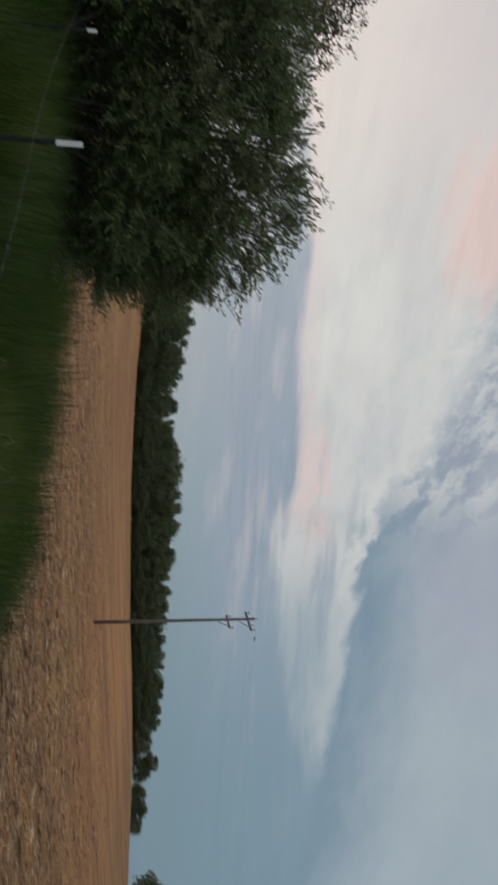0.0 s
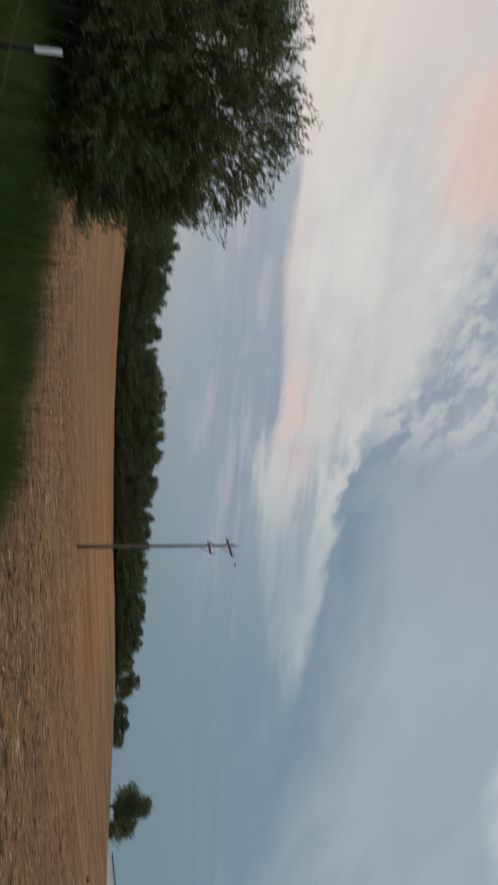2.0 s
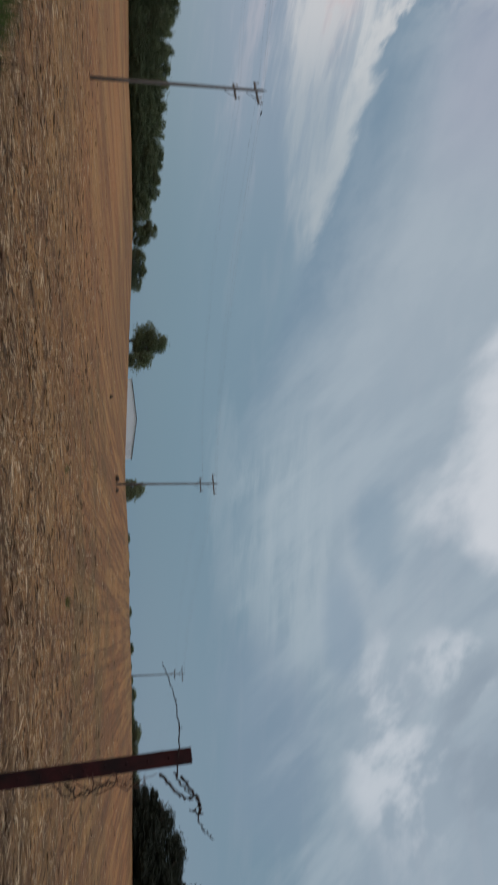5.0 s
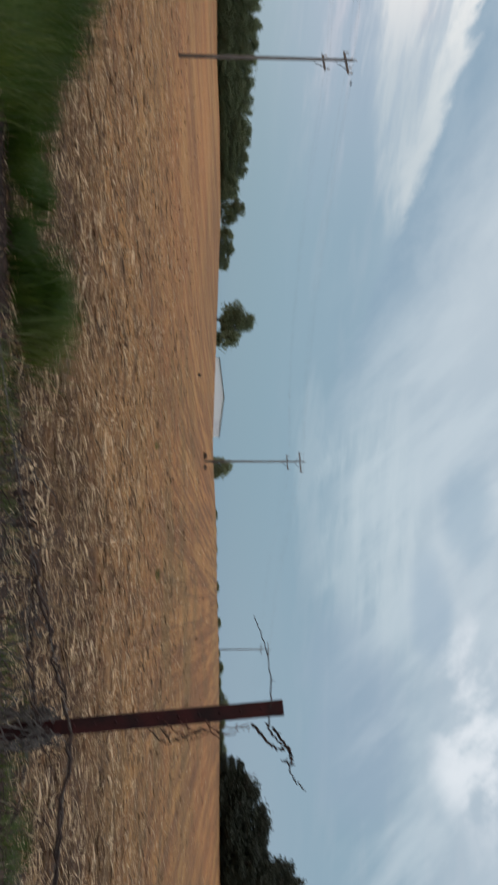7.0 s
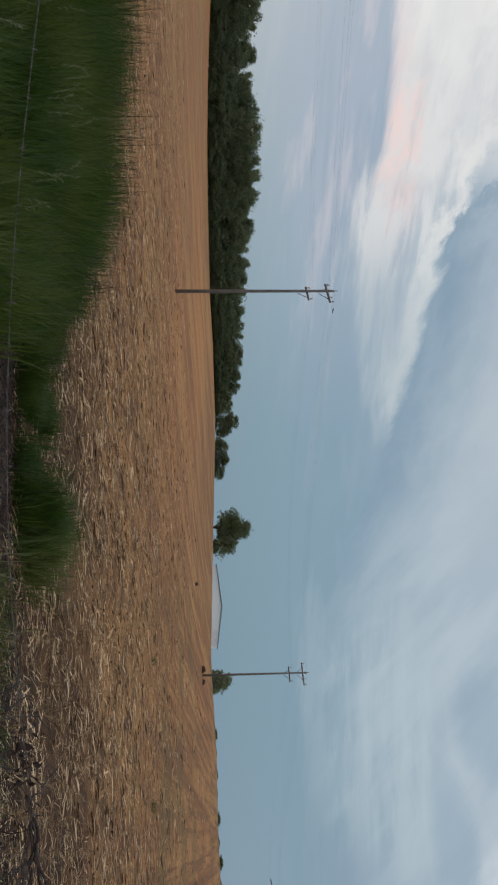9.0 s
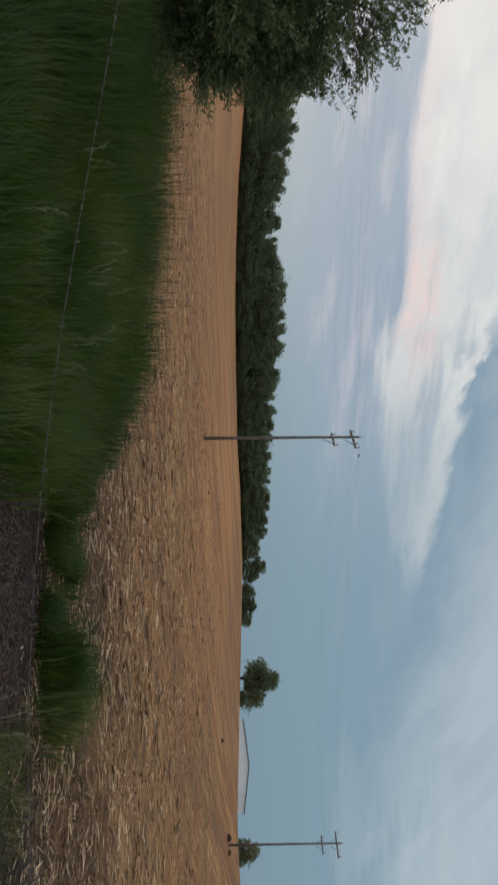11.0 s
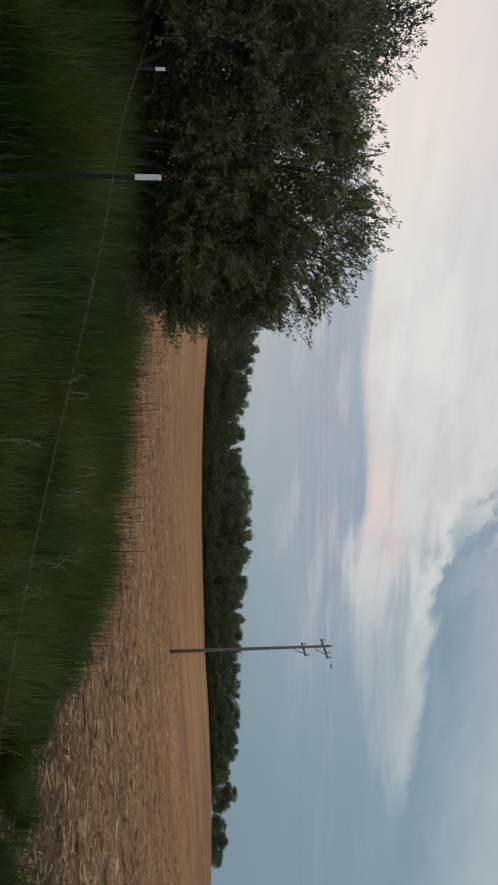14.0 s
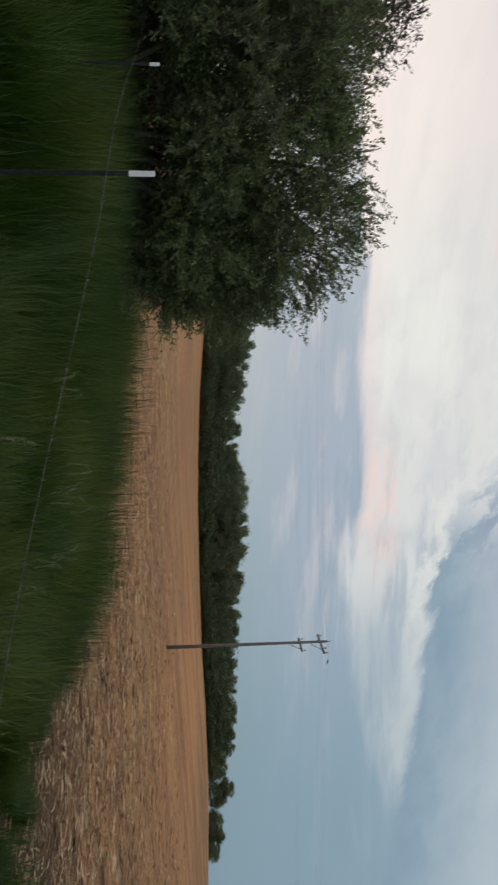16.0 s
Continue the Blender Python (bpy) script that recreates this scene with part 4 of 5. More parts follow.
def shoot_bush(name, at, lobes, shoots, leaves, filler, leaf_size, mat, label, seed, hollow=1.42):
    """A bush of leafy shoots that stand out from ellipsoid boughs, open and dark below the hollow height."""
    global rng
    keep, rng = rng, np.random.default_rng(seed)
    ob = thing(name, at, label, "bush", lean=(0, 0, math.degrees(BUSH_TURN)))
    box = np.array(lobes)
    area = (box[:, 3] * box[:, 5]) ** 1.0
    sprays = shoots // 9
    which = rng.choice(len(box), sprays * 4, p=area / area.sum())
    v = rng.normal(0, 1, (len(which), 3))
    v /= np.linalg.norm(v, axis=1, keepdims=True)
    start = box[which, :3] + v * box[which, 3:] * rng.uniform(0.62, 0.98, (len(which), 1))
    inside = np.zeros(len(start), int)
    for lobe in box:
        inside += (((start - lobe[:3]) / lobe[3:]) ** 2).sum(1) < 0.42
    ok = (inside == 0) & (start[:, 2] > hollow * rng.uniform(0.8, 1.15, len(start)) - 0.75 * smooth01((start[:, 0] - 0.55) / 0.5))
    start, v = start[ok][:sprays], v[ok][:sprays]
    airy = smooth01((start[:, 0] - 0.1) / 0.6) * smooth01((start[:, 2] - 2.4) / 0.5)
    thin = rng.random(len(start)) > 0.22 * airy
    start, v = start[thin], v[thin]
    grown = np.repeat(np.arange(len(start)), 9)
    start, v = start[grown] + rng.normal(0, 0.085, (len(grown), 3)), v[grown]
    k = len(start)
    way = v * np.array([1, 1, 0.55]) + np.array([0.05, 0, 0.55]) + rng.normal(0, 0.30, (k, 3))
    way /= np.linalg.norm(way, axis=1, keepdims=True)
    span_m = 0.16 + 0.34 * rng.random(k) ** 2
    droop = np.array([0, 0, -0.32])
    who, f = np.repeat(np.arange(k), leaves), np.tile(np.linspace(0.06, 1.0, leaves), k)
    spots = start[who] + way[who] * (span_m[who] * f)[:, None] + droop * (span_m[who] * f ** 2)[:, None] + rng.normal(0, 0.012, (len(who), 3))
    dirs = way[who] * 0.75 + rng.normal(0, 0.62, (len(who), 3))
    # leaves of the inner boughs
    pick_in = rng.choice(len(box), filler, p=area / area.sum())
    u = rng.normal(0, 1, (filler, 3))
    u *= (rng.uniform(0.25, 0.80, filler) / np.linalg.norm(u, axis=1))[:, None]
    deep = box[pick_in, :3] + u * box[pick_in, 3:]
    # the sunlit shoulder is thin and lets the sky through
    airy = smooth01((deep[:, 0] - 0.1) / 0.6) * smooth01((deep[:, 2] - 2.4) / 0.5)
    deep = deep[(deep[:, 2] > 0.1) & (rng.random(len(deep)) > 0.72 * airy)]
    # nothing grows in the shade under the front boughs
    roof = hollow - 0.12 - 0.75 * smooth01((deep[:, 0] - 0.55) / 0.5)
    deep = deep[(deep[:, 2] > roof) | (deep[:, 1] > 0.25 + 0.5 * np.clip(roof - deep[:, 2], 0, 0.5))]
    verts, faces = leaf_cloud(np.vstack([spots, deep]), np.vstack([dirs, rng.normal(0, 1, deep.shape)]), leaf_size, 0.40, np.vstack([v[who] + np.array([0, 0, 0.6]), rng.normal(0, 1, deep.shape)]))
    mesh_part("crown", grid_mesh("crown", verts, faces, (mat,)), ob)
    # added dark leaves behind the stems stand in for the shade under the boughs
    shade_leaves = np.stack([rng.uniform(-3.6, 0.85, 56000), 0.35 + 1.1 * rng.random(56000), 1.75 * rng.random(56000)], 1)
    verts, faces = leaf_cloud(shade_leaves, rng.normal(0, 1, shade_leaves.shape), leaf_size * 1.2, 0.45, rng.normal(0, 1, shade_leaves.shape))
    mesh_part("shade_filler", grid_mesh("shade_filler", verts, faces, (DARK_LEAF,)), ob, kind="stuff")
    side = np.cross(way, [0.2, 0.3, 0.93])
    side /= np.linalg.norm(side, axis=1, keepdims=True)
    up3 = np.cross(side, way)
    tips = start + way * span_m[:, None] + droop * span_m[:, None]
    back = start - way * 0.25
    tri = [side * 0.004, (-0.5 * side + 0.87 * up3) * 0.004, (-0.5 * side - 0.87 * up3) * 0.004]
    verts = np.stack([back + q for q in tri] + [start + 0.8 * q for q in tri] + [tips + 0.3 * q for q in tri], 1).reshape(-1, 3)
    quads = np.array([[0, 1, 4, 3], [1, 2, 5, 4], [2, 0, 3, 5], [3, 4, 7, 6], [4, 5, 8, 7], [5, 3, 6, 8]])
    mesh_part("twig", grid_mesh("twig", verts, (np.arange(k)[:, None, None] * 9 + quads[None]).reshape(-1, 4), (BARK,)), ob, kind="stuff")
    for lx, ly, lz, rx, ry, rz in lobes:
        bm = bmesh.new()
        tube(bm, [Vector((lx * 0.2, ly * 0.2, -0.15)), Vector((lx * 0.45, ly * 0.45, lz * 0.4)), Vector((lx * 0.85, ly * 0.85, lz * 0.8)), Vector((lx * 1.05, ly, lz + 0.3 * rz))], 0.055, 6, 0.012)
        part("limb", bm, BARK, ob)
    rng = keep
    return ob


# boughs: to the side, away, up, and their half sizes
BOUGHS = [(-2.3, 0.1, 1.9, 1.0, 1.2, 1.15), (-1.35, -0.1, 2.25, 1.0, 1.2, 1.05), (-0.45, 0.0, 2.35, 0.95, 1.25, 1.0), (0.35, 0.1, 2.55, 0.85, 1.1, 0.92), (0.88, -0.1, 2.76, 0.68, 0.8, 0.74),
          (1.36, 0.0, 2.50, 0.57, 0.7, 0.66), (1.45, 0.15, 2.05, 0.62, 0.7, 0.5), (1.5, 0.0, 1.5, 0.62, 0.7, 0.48), (1.0, -0.35, 1.75, 0.75, 0.75, 0.6), (0.2, -0.5, 1.75, 0.85, 0.8, 0.6),
          (-0.8, -0.55, 1.7, 0.9, 0.8, 0.6), (-1.8, -0.5, 1.5, 0.9, 0.8, 0.65), (1.75, 0.1, 1.22, 0.36, 0.5, 0.3), (1.95, 0.05, 2.25, 0.40, 0.4, 0.24), (1.75, 0.0, 1.8, 0.45, 0.5, 0.36), (0.5, 0.0, 3.2, 0.4, 0.5, 0.36), (1.38, 0.0, 3.0, 0.38, 0.45, 0.34),
          (-0.9, 0.3, 2.65, 0.8, 0.9, 0.82), (-1.75, 0.3, 2.6, 0.9, 0.9, 0.92), (-0.3, 0.3, 1.0, 1.6, 0.9, 0.9), (-1.8, 0.3, 0.9, 1.2, 0.9, 0.9), (1.1, 0.3, 1.0, 0.7, 0.6, 0.6)]
shoot_bush("bush", (bx, by, float(height(bx, by))), BOUGHS, 6800, 26, 125000, 0.046, LEAF,
           "large dense grey-green willowy bush behind the fence", 51)
tx, ty = -9.35, 7.85
leafy_bush("bush", (tx, ty, float(height(tx, ty))), bush_lobes(4, 2.0, 1.7, 4.75, 120, 0.5), 75, 10, 0.055, DARK_LEAF,
           "taller dark brownish-leaved bush behind the green one", 10, 52)


# ---- utility poles ----
LINE_WAY = math.degrees(math.atan2(33.07, 16.6))


def utility_pole(at, tall_m, label):
    ob = thing("utility_pole", at, label, "utility pole", "utility poles in a line", (0, 0, -LINE_WAY))
    bm = bmesh.new()
    tube(bm, [(0, 0, -0.4), (0, 0, tall_m * 0.5), (0, 0, tall_m)], 0.108, 12, 0.072)
    part("pole", bm, POLE_WOOD, ob)
    for z, half, size in ((tall_m - 0.35, 1.15, 0.11), (tall_m - 1.55, 0.8, 0.10)):
        bm = bmesh.new()
        block(bm, (2 * half, 0.09, size), (0, 0.14, z), bevel=0.008)
        arm = part("crossarm", bm, POLE_WOOD, ob)
        for s in (-1, 1):
            bm = bmesh.new()
            tube(bm, [(s * half * 0.55, 0.19, z - 0.03), (s * 0.06, 0.12, z - 0.55)], 0.018, 5)
            part("brace", bm, GREEN_STEEL, ob)
        for x in (-half + 0.1, half - 0.1) if half < 1 else (-half + 0.08, half * 0.45, half - 0.08):
            bm = bmesh.new()
            tube(bm, [(x, 0.14, z), (x, 0.14, z + size / 2 + 0.08)], 0.014, 6)
            tube(bm, [(x, 0.14, z + 0.12), (x, 0.14, z + 0.16), (x, 0.14, z + 0.17), (x, 0.14, z + 0.24)], 0.055, 8, 0.035)
            part("insulator", bm, PORCELAIN, arm)
    bm = bmesh.new()
    tube(bm, [(0, 0, tall_m), (0, 0, tall_m + 0.22)], 0.03, 8, 0.022)
    part("top_insulator", bm, PORCELAIN, ob)
    return ob


POLES = [((-33.07, 28.05), 9.2), ((0.0, 44.65), 9.2), ((33.07, 61.25), 9.2), ((86.0, 94.8), 9.2), ((140.0, 128.0), 9.2)]
POLE_AT = []
for (x, y), tall_m in POLES:
    z = float(height(x, y))
    POLE_AT.append((x, y, z, tall_m))
    utility_pole((x, y, z), tall_m, "tall grey weathered wooden utility pole with two crossarms")


def pole_point(p, x, z):
    a = radians(-LINE_WAY)
    return Vector((p[0] + x * math.cos(a) - 0.14 * math.sin(a), p[1] + x * math.sin(a) + 0.14 * math.cos(a), p[2] + p[3] + z))


for a, b in zip(POLE_AT, POLE_AT[1:]):
    for x, z, drop in ((-1.07, -0.11, 0.55), (0.52, -0.11, 0.6), (1.07, -0.11, 0.55), (-0.7, -1.31, 0.7), (0.7, -1.31, 0.75)):
        bm = bmesh.new()
        tube(bm, sag(pole_point(a, x, z), pole_point(b, x, z), drop, 18), 0.0027 if z > -1 else 0.0022, 4)
        me = bpy.data.meshes.new("power_line")
        bm.to_mesh(me)
        bm.free()
        me.materials.append(CABLE)
        line = new("power_line", me)
        tagged(line, "thin grey power line slung between utility poles", "power line", "power lines")
        if a is POLE_AT[1] and x == 1.07:
            start, end = pole_point(a, x, z), pole_point(b, x, z)
            bm = bmesh.new()
            tube(bm, [start.lerp(end, 0.012) - Vector((0, 0, 0.02)), start.lerp(end, 0.0185) - Vector((0, 0, 0.05))], 0.035, 6, 0.03)
            part("splice", bm, GREEN_STEEL, line)

for dx, dy, s in ((-0.75, -0.4, 0.30), (0.35, -0.5, 0.24)):
    x, y = 33.07 + dx, 61.25 + dy
    bm = bmesh.new()
    bmesh.ops.create_icosphere(bm, subdivisions=3, radius=s)
    for v in bm.verts:
        v.co *= 1 + 0.35 * noise.noise(v.co * 3.1 + Vector((dx, 0, 0)))
        v.co.z *= 0.75
    me = bpy.data.meshes.new("soil_clod")
    bm.to_mesh(me)
    bm.free()
    me.materials.append(STONE)
    ob = new("soil_clod", me)
    ob.location = (x, y, float(height(x, y)) + s * 0.3)
    tagged(ob, "dark clod of soil heaped at the pole's foot", "clod", "clods at the pole")


x, y = 23.8, 59.3
bm = bmesh.new()
bmesh.ops.create_icosphere(bm, subdivisions=3, radius=0.16)
for v in bm.verts:
    v.co *= 1 + 0.4 * noise.noise(v.co * 7.0)
me = bpy.data.meshes.new("soil_clod")
bm.to_mesh(me)
bm.free()
me.materials.append(STONE)
ob = new("soil_clod", me)
ob.location = (x, y, float(height(x, y)) + 0.07)
tagged(ob, "single dark clod of soil out in the stubble", "clod")


# ---- barn ----
def build_barn():
    x, y = 260 * math.sin(radians(23.45)), 260 * math.cos(radians(23.45))
    base = -0.6
    ob = thing("barn", (x, y, base), "long low pale grey metal barn with one white end bay", "barn", lean=(0, 0, -23.45))
    half, deep, eave, ridge = 13.6, 16.0, 3.9, 5.6
    bm = bmesh.new()
    front = [bm.verts.new(p) for p in ((-half, 0, 0), (half, 0, 0), (half, 0, eave), (0, 0, ridge), (-half, 0, eave))]
    rear = [bm.verts.new(v.co + Vector((0, deep, 0))) for v in front]
    bm.faces.new(front)
    bm.faces.new(rear[::-1])
    for a in range(5):
        b = (a + 1) % 5
        bm.faces.new((front[b], front[a], rear[a], rear[b]))
    part("wall", bm, BARN_WALL, ob)
    for s in (-1, 1):
        bm = bmesh.new()
        slope = math.atan2(ridge - eave, half)
        block(bm, (math.hypot(half + 0.5, ridge - eave) + 0.2, deep + 1.0, 0.16), (s * half * 0.51, deep / 2, (ridge + eave) / 2 + 0.1), (0, s * math.degrees(slope), 0), 0.02)
        part("roof", bm, BARN_ROOF, ob)
    bm = bmesh.new()
    block(bm, (5.8, 0.12, 4.0), (half - 2.95, -0.07, 2.0), bevel=0.01)
    part("door", bm, BARN_WHITE, ob, "white sliding door")


build_barn()


# ---- fence ----
def t_post(name, at, tall_m, width, lean, turn, mat, white, label):
    ob = thing(name, at, label, "fence post", lean=(lean[0], lean[1], turn))
    bm = bmesh.new()
    block(bm, (width, 0.006, tall_m), (0, 0, tall_m / 2), bevel=0.0015)
    block(bm, (0.006, width * 0.8, tall_m), (0, width * 0.4 + 0.002, tall_m / 2), bevel=0.0015)
    part("stake", bm, mat, ob)
    z = tall_m - 0.16
    while z > 0.3:
        bm = bmesh.new()
        block(bm, (width * 0.35, 0.012, 0.016), (0, -0.008, z), bevel=0.003)
        part("stud", bm, mat, ob)
        z -= 0.055 if z > tall_m - 0.7 else 0.11
    if white:
        bm = bmesh.new()
        block(bm, (width + 0.003, 0.010, white), (0, 0, tall_m - white / 2), bevel=0.002)
        block(bm, (0.009, width * 0.8 + 0.004, white), (0, width * 0.4, tall_m - white / 2), bevel=0.002)
        part("tip", bm, WHITE_PAINT, ob, "white painted tip")
    return ob


def fence_posts():
    for x, y, top, white, turn in ((-1.931, 2.80, 1.957, 0.108, 33), (-3.82, 4.315, 1.905, 0.066, 41)):
        g = float(height(x, y)) - 0.3
        t_post("fence_post", (x, y, g), top - g, 0.020, (0, 0.6), turn, GREEN_STEEL, white, "dark steel fence stake with a white painted tip in tall grass")


fence_posts()
POST_TOP = Vector((1.762, 1.618, 2.32))
POST_DOWN = Vector((0.085, -0.02, -1.0)).normalized()
post_len = 2.1
foot = POST_TOP + POST_DOWN * post_len
red_post = thing("fence_post", tuple(foot), "leaning dark red rusted steel fence post wound with dead vine", "fence post")
red_post.matrix_world = Matrix.Translation(foot) @ (-POST_DOWN).to_track_quat("Z", "Y").to_matrix().to_4x4() @ pose(0, 0, 0, 0, 0, 42)
bm = bmesh.new()
block(bm, (0.042, 0.007, post_len), (0, 0, post_len / 2), bevel=0.002)
block(bm, (0.007, 0.030, post_len), (0, 0.017, post_len / 2), bevel=0.002)
part("stake", bm, RED_STEEL, red_post)
for j in range(22):
    bm = bmesh.new()
    block(bm, (0.010, 0.005, 0.008), (0, -0.005, post_len - 0.06 - j * 0.056), bevel=0.003)
    part("stud", bm, RED_STEEL, red_post)


def wobble_path(points, amount, count, seed):
    g = random.Random(seed)
    pts = [Vector(p) for p in points]
    out = []
    for i in range(count + 1):
        f = i / count * (len(pts) - 1)
        a = min(int(f), len(pts) - 2)
        p = pts[a].lerp(pts[a + 1], f - a)
        k = 0.0 if i in (0, count) else amount
        out.append(p + Vector((g.uniform(-k, k), g.uniform(-k, k), g.uniform(-k, k))))
    return out


def barbed_strand(points, label, barb_every=0.11, thick=0.0007):
    """Two twisted wires with four-pointed barbs."""
    ob = thing("barbed_wire", (0, 0, 0), label, "barbed wire", "strands of the fence")
    pts = [Vector(p) for p in points]
    dense = []
    for a, b in zip(pts, pts[1:]):
        count = max(2, int((b - a).length / 0.035))
        dense += [a.lerp(b, i / count) for i in range(count)]
    dense.append(pts[-1])
    bm = bmesh.new()
    for phase in (0, math.pi):
        tube(bm, [p + 0.0012 * Vector((0, math.cos(i * 1.3 + phase), math.sin(i * 1.3 + phase))) for i, p in enumerate(dense)], thick, 4)
    line = part("strand", bm, WIRE, ob)
    g, run, last = random.Random(3), 0.0, dense[0]
    for p in dense:
        run += (p - last).length
        last = p
        if run > barb_every:
            run = 0.0
            bm = bmesh.new()
            for _ in range(2):
                d = Vector((g.uniform(-0.3, 0.3), g.uniform(-1, 1), g.uniform(-1, 1))).normalized() * 0.013
                tube(bm, [p - d, p + d], 0.0011, 3, 0.0006)
            part("barb", bm, WIRE, line)
    return ob


W1 = Vector((-1.931, 2.785, 1.765))
W2 = Vector((-3.82, 4.30, 1.74))
PW = Vector((1.81, 1.585, 1.755))
strand = [W2 + Vector((-2.6, 2.1, -0.03)), *sag(W2, W1, 0.02, 6), *[W1.lerp(PW, s) - Vector((0, 0, 0.170 * math.sin(math.pi * s ** 1.4))) for s in (i / 16 for i in range(1, 17))]]
barbed_strand(strand, "slack rusty barbed wire strand between the fence posts")
right_end = Vector((5.6, 0.35, 1.62))
barbed_strand([*sag(PW, right_end, 0.12, 12)], "rusty barbed wire strand running on from the red post")
joined = Vector(strand[-3])
barbed_strand([*sag(PW - Vector((0, 0, 0.09)), joined, 0.02, 8)], "second rusty barbed wire strand tied into the first")


def vine_curl(points, radius, amount, seed, label, name="vine"):
    bm = bmesh.new()
    path = wobble_path(points, amount, max(8, 6 * len(points)), seed)
    tube(bm, path, radius, 5, radius * 0.5)
    g = random.Random(seed + 1)
    for p in path[2:-1:2]:
        d = Vector((g.uniform(-1, 1), g.uniform(-1, 1), g.uniform(-0.4, 1))).normalized() * g.uniform(0.004, 0.010)
        tube(bm, [p, p + d], radius * 0.8, 4, radius * 0.3)
    part(name, bm, VINE, vines, label)


# dead vine on the red post: the thing's origin is the post's top
RIGHT = Vector((0.675, -0.738, 0.0))
UP = Vector((0, 0, 1))
vines = thing("dead_vine", tuple(POST_TOP), "black dried vine curling from the top of the red post", "vine")
vine_curl([RIGHT * 0.05 - UP * 0.04, -RIGHT * 0.07 - UP * 0.03, -RIGHT * 0.16 - UP * 0.045, -RIGHT * 0.245 - UP * 0.075], 0.0022, 0.0022, 1, "")
vine_curl([RIGHT * 0.04 - UP * 0.05, RIGHT * 0.075 - UP * 0.025, RIGHT * 0.10 + UP * 0.005, RIGHT * 0.125 + UP * 0.016, RIGHT * 0.155 + UP * 0.010, RIGHT * 0.185 + UP * 0.028, RIGHT * 0.205 + UP * 0.052], 0.0026, 0.004, 2, "")
vine_curl([RIGHT * 0.04 - UP * 0.085, RIGHT * 0.085 - UP * 0.05, RIGHT * 0.105 - UP * 0.015, RIGHT * 0.10 - UP * 0.0], 0.0044, 0.004, 3, "")
vine_curl([RIGHT * 0.05 - UP * 0.03, RIGHT * 0.11 + UP * 0.015, RIGHT * 0.145 + UP * 0.02, RIGHT * 0.13 - UP * 0.01], 0.0040, 0.004, 4, "")
vine_curl([RIGHT * 0.05 - UP * 0.33, RIGHT * 0.075 - UP * 0.30, RIGHT * 0.07 - UP * 0.25, RIGHT * 0.05 - UP * 0.2], 0.0026, 0.006, 5, "")
vine_curl([RIGHT * 0.05 - UP * 0.36, RIGHT * 0.085 - UP * 0.32, RIGHT * 0.08 - UP * 0.28, RIGHT * 0.05 - UP * 0.22], 0.002, 0.006, 6, "")
RED_VINE = speckled("reddish_vine", (0.085, 0.028, 0.018), (0.13, 0.055, 0.035), 30.0, 0.9, depth=0.002)
g = random.Random(40)
for j in range(5):
    u0 = g.uniform(0.19, 0.34)
    bm = bmesh.new()
    tube(bm, wobble_path([RIGHT * 0.03 - UP * u0, RIGHT * g.uniform(0.055, 0.085) - UP * (u0 - g.uniform(0.0, 0.04)), RIGHT * g.uniform(0.05, 0.08) - UP * (u0 - g.uniform(0.05, 0.08)), RIGHT * 0.04 - UP * (u0 - g.uniform(0.08, 0.12))], 0.005, 14, j + 70), 0.0018, 5, 0.001)
    part("vine", bm, RED_VINE, vines, "reddish brown dried tendril")
# grey tangle of old wire and stalks lower on the post
tangle = thing("dead_stalks", tuple(POST_TOP + POST_DOWN * 0.64), "grey tangle of dead stalks bound to the red post", "dead stalks")
g = random.Random(12)
for j in range(48):
    z0, z1 = g.uniform(-0.16, 0.02), g.uniform(-0.03, 0.06)
    a0, a1 = g.uniform(0, 6.28), g.uniform(0, 6.28)
    bm = bmesh.new()
    tube(bm, wobble_path([(0.045 * math.cos(a0), 0.045 * math.sin(a0), z0 - 0.05), (0.055 * math.cos(a0 + 0.6), 0.055 * math.sin(a0 + 0.6), (z0 + z1) / 2), (0.045 * math.cos(a1), 0.045 * math.sin(a1), z1)], 0.011, 10, j), 0.0026, 5, 0.0015)
    part("stalk", bm, PALE_STALK, tangle)


# ---- dead brush at the fence's foot ----
def dead_brush(x, y, tall_m, stems, seed, mat, label):
    g = random.Random(seed)
    ob = thing("dead_brush", (x, y, float(height(x, y))), label, "brush", "dead brush by the fence")
    for _ in range(stems):
        a, reach, tall_s = g.uniform(0, 6.28), g.uniform(0.1, 0.5) * tall_m, tall_m * g.uniform(0.55, 1.05)
        tip = Vector((reach * math.cos(a), reach * math.sin(a), tall_s))
        path = wobble_path([(0.04 * math.cos(a), 0.04 * math.sin(a), -0.04), tip * 0.5 + Vector((0, 0, 0.06)), tip, tip + Vector((0.12 * math.cos(a), 0.12 * math.sin(a), -0.06))], 0.022, 12, g.randint(0, 999))
        bm = bmesh.new()
        tube(bm, path, 0.0055, 5, 0.0018)
        for p in path[4::2]:
            d = Vector((g.uniform(-1, 1), g.uniform(-1, 1), g.uniform(-0.2, 0.8))).normalized() * g.uniform(0.05, 0.2)
            tube(bm, wobble_path([p, p + d * 0.6, p + d + Vector((0, 0, -0.02))], 0.008, 5, g.randint(0, 999)), 0.0028, 4, 0.001)
        part("stem", bm, mat, ob)


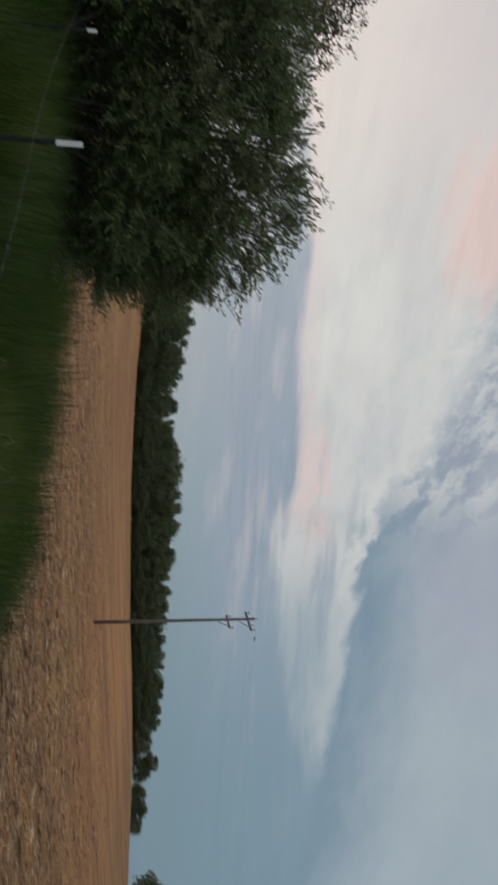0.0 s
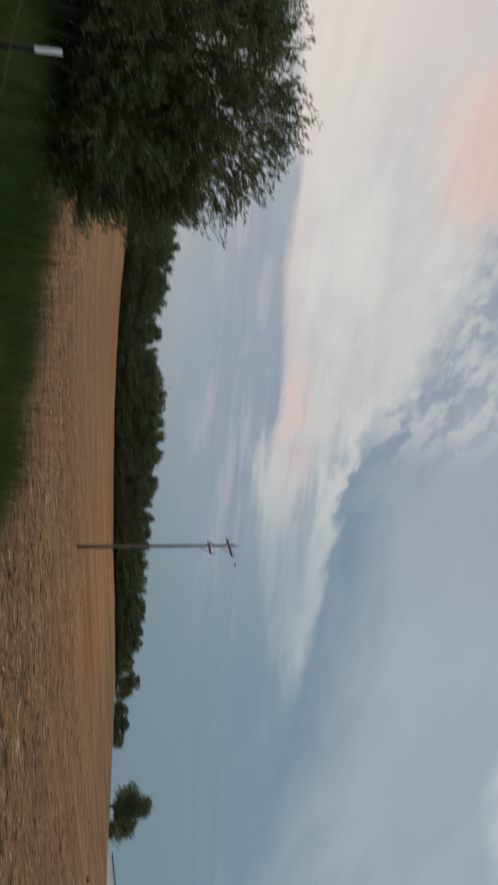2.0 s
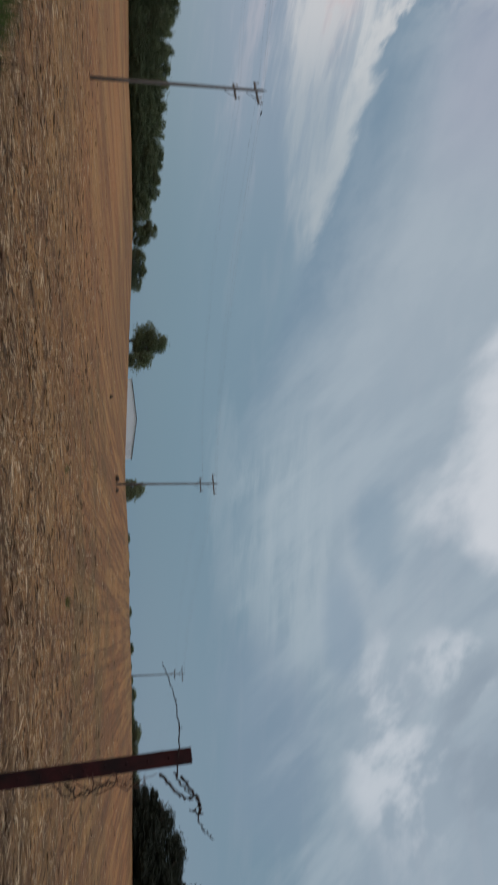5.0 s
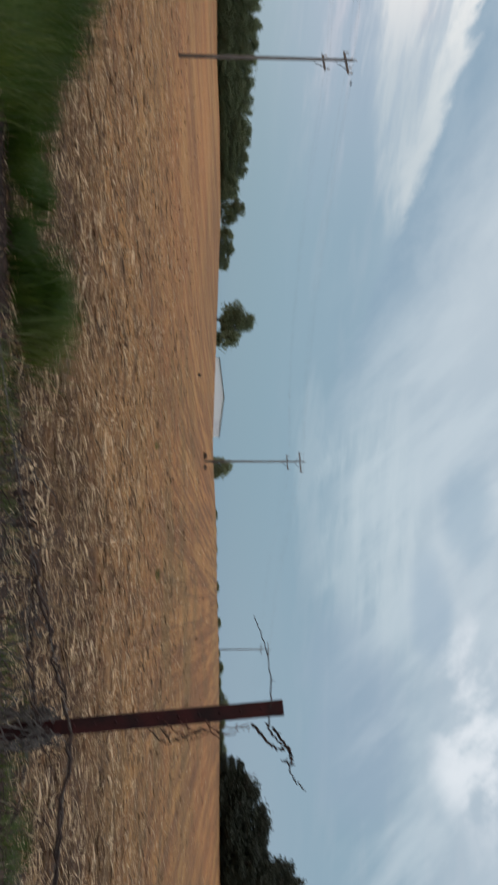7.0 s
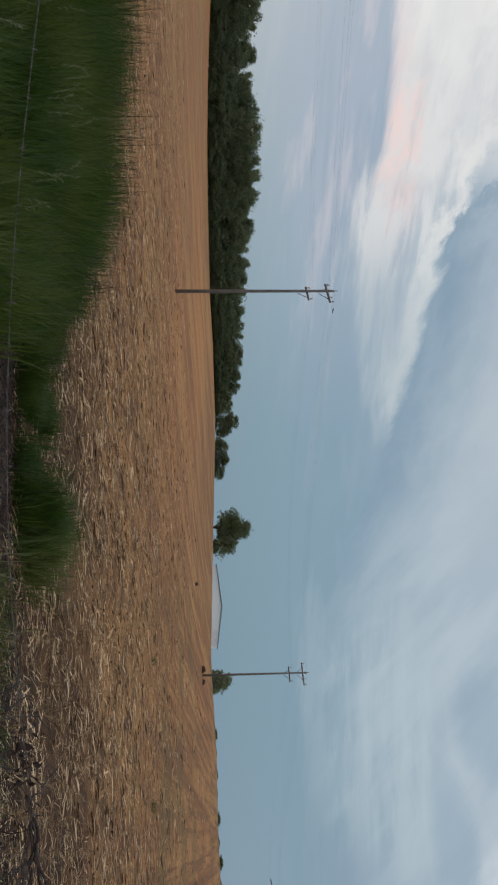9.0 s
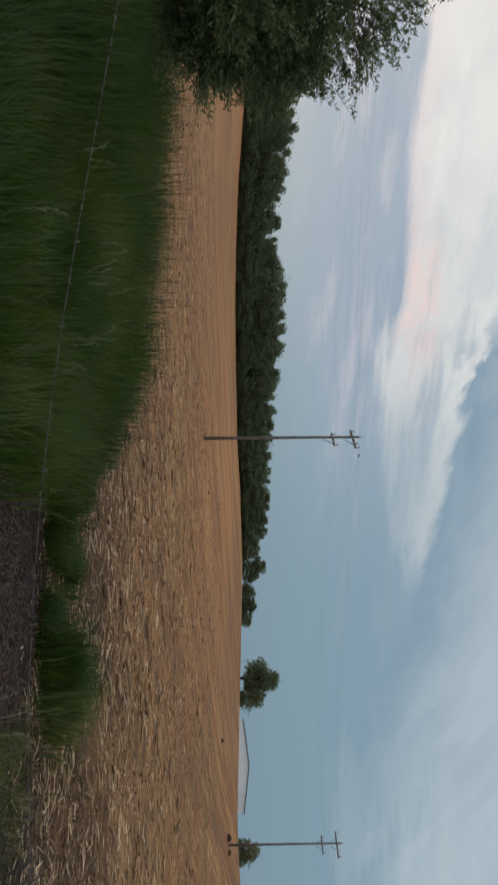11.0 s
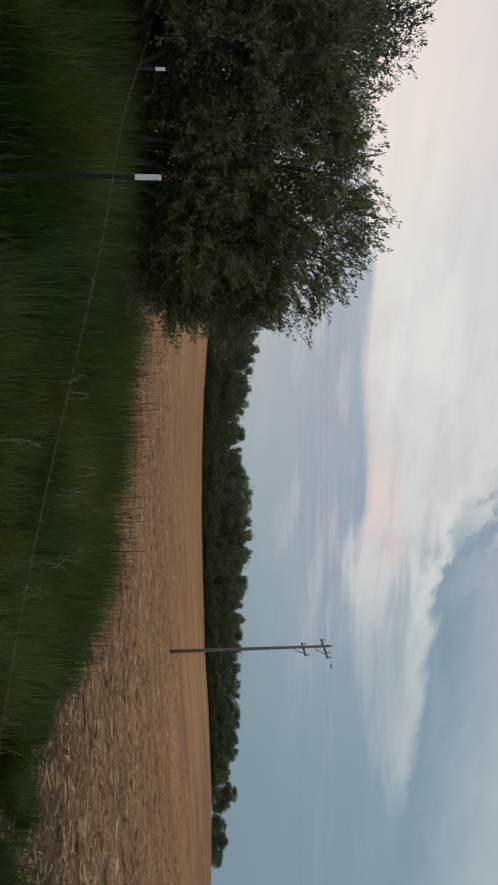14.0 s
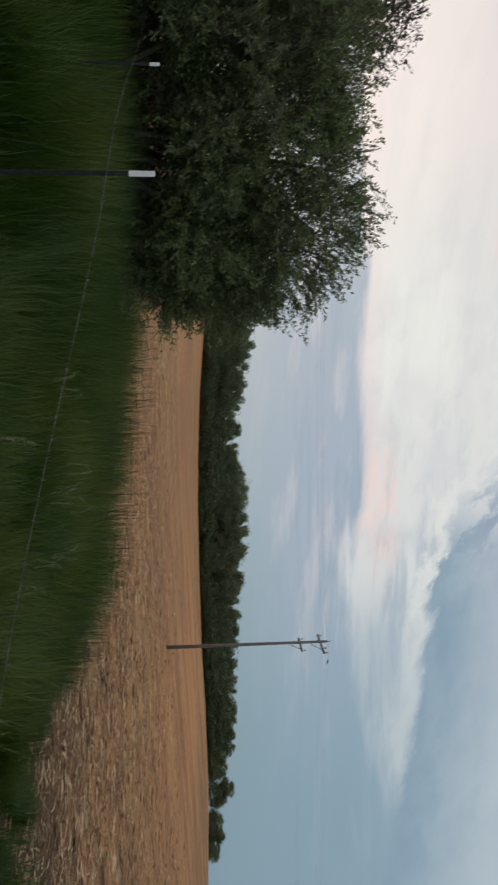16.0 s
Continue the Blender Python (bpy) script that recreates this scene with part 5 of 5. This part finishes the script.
for x, y, tall_m, stems, seed, mat in ((2.15, 2.45, 0.66, 9, 61, VINE), (1.85, 2.75, 0.66, 9, 62, VINE), (2.65, 2.75, 0.75, 10, 63, GREY_STALK),
                                       (2.0, 3.2, 0.7, 10, 64, GREY_STALK), (3.1, 2.5, 0.8, 9, 65, VINE), (1.55, 3.0, 0.55, 8, 66, VINE)):
    dead_brush(x, y, tall_m, stems, seed, mat, "dry leafless brush stems tangled below the barbed wire")


def vine_on_wire(points, radius, seed):
    ob = thing("dead_vine", tuple(points[0]), "dark dried vine wound along the barbed wire", "vine")
    local = [Vector(p) - Vector(points[0]) for p in points]
    for turn in (0, 1):
        bm = bmesh.new()
        tube(bm, wobble_path(local, 0.010, 7 * len(local), seed + turn), radius, 5, radius * 0.6)
        part("stem", bm, VINE, ob)


vine_on_wire([Vector(p) for p in strand[-3:]], 0.0040, 81)
vine_on_wire(sag(PW, right_end, 0.12, 12)[:5], 0.0048, 85)
vine_on_wire([PW + Vector((0.0, 0.0, -0.09)), PW.lerp(joined, 0.5) - Vector((0, 0, 0.06)), joined], 0.003, 89)


def dead_leaf_heap(x, y, spread, low_z, high_z, count, label):
    base = float(height(x, y))
    pts = np.column_stack([rng.normal(0, spread, count), rng.normal(0, spread, count), rng.uniform(low_z, high_z, count)])
    ob = thing("dead_leaves", (x, y, base), label, "dead leaves")
    mesh_part("leaves", grid_mesh("leaves", *leaf_cloud(pts, rng.normal(0, 1, (count, 3)), 0.03, 0.5), (VINE,)), ob, kind="stuff")


dead_leaf_heap(1.75, 2.80, 0.14, 0.05, 0.5, 420, "dark withered leaves clinging to the dry brush")

knot = Vector(strand[-4]).lerp(Vector(strand[-3]), 0.5)
slack = (Vector(strand[-3]) - Vector(strand[-4])).normalized()
ob = thing("dead_leaves", tuple(knot), "dark withered leaves caught where two wires meet", "dead leaves")
run = rng.normal(0, 0.06, 46)
pts = np.outer(run, np.array(slack)) + rng.normal(0, 0.010, (46, 3))
mesh_part("leaves", grid_mesh("leaves", *leaf_cloud(pts, rng.normal(0, 1, (46, 3)), 0.028, 0.45), (VINE,)), ob, kind="stuff")
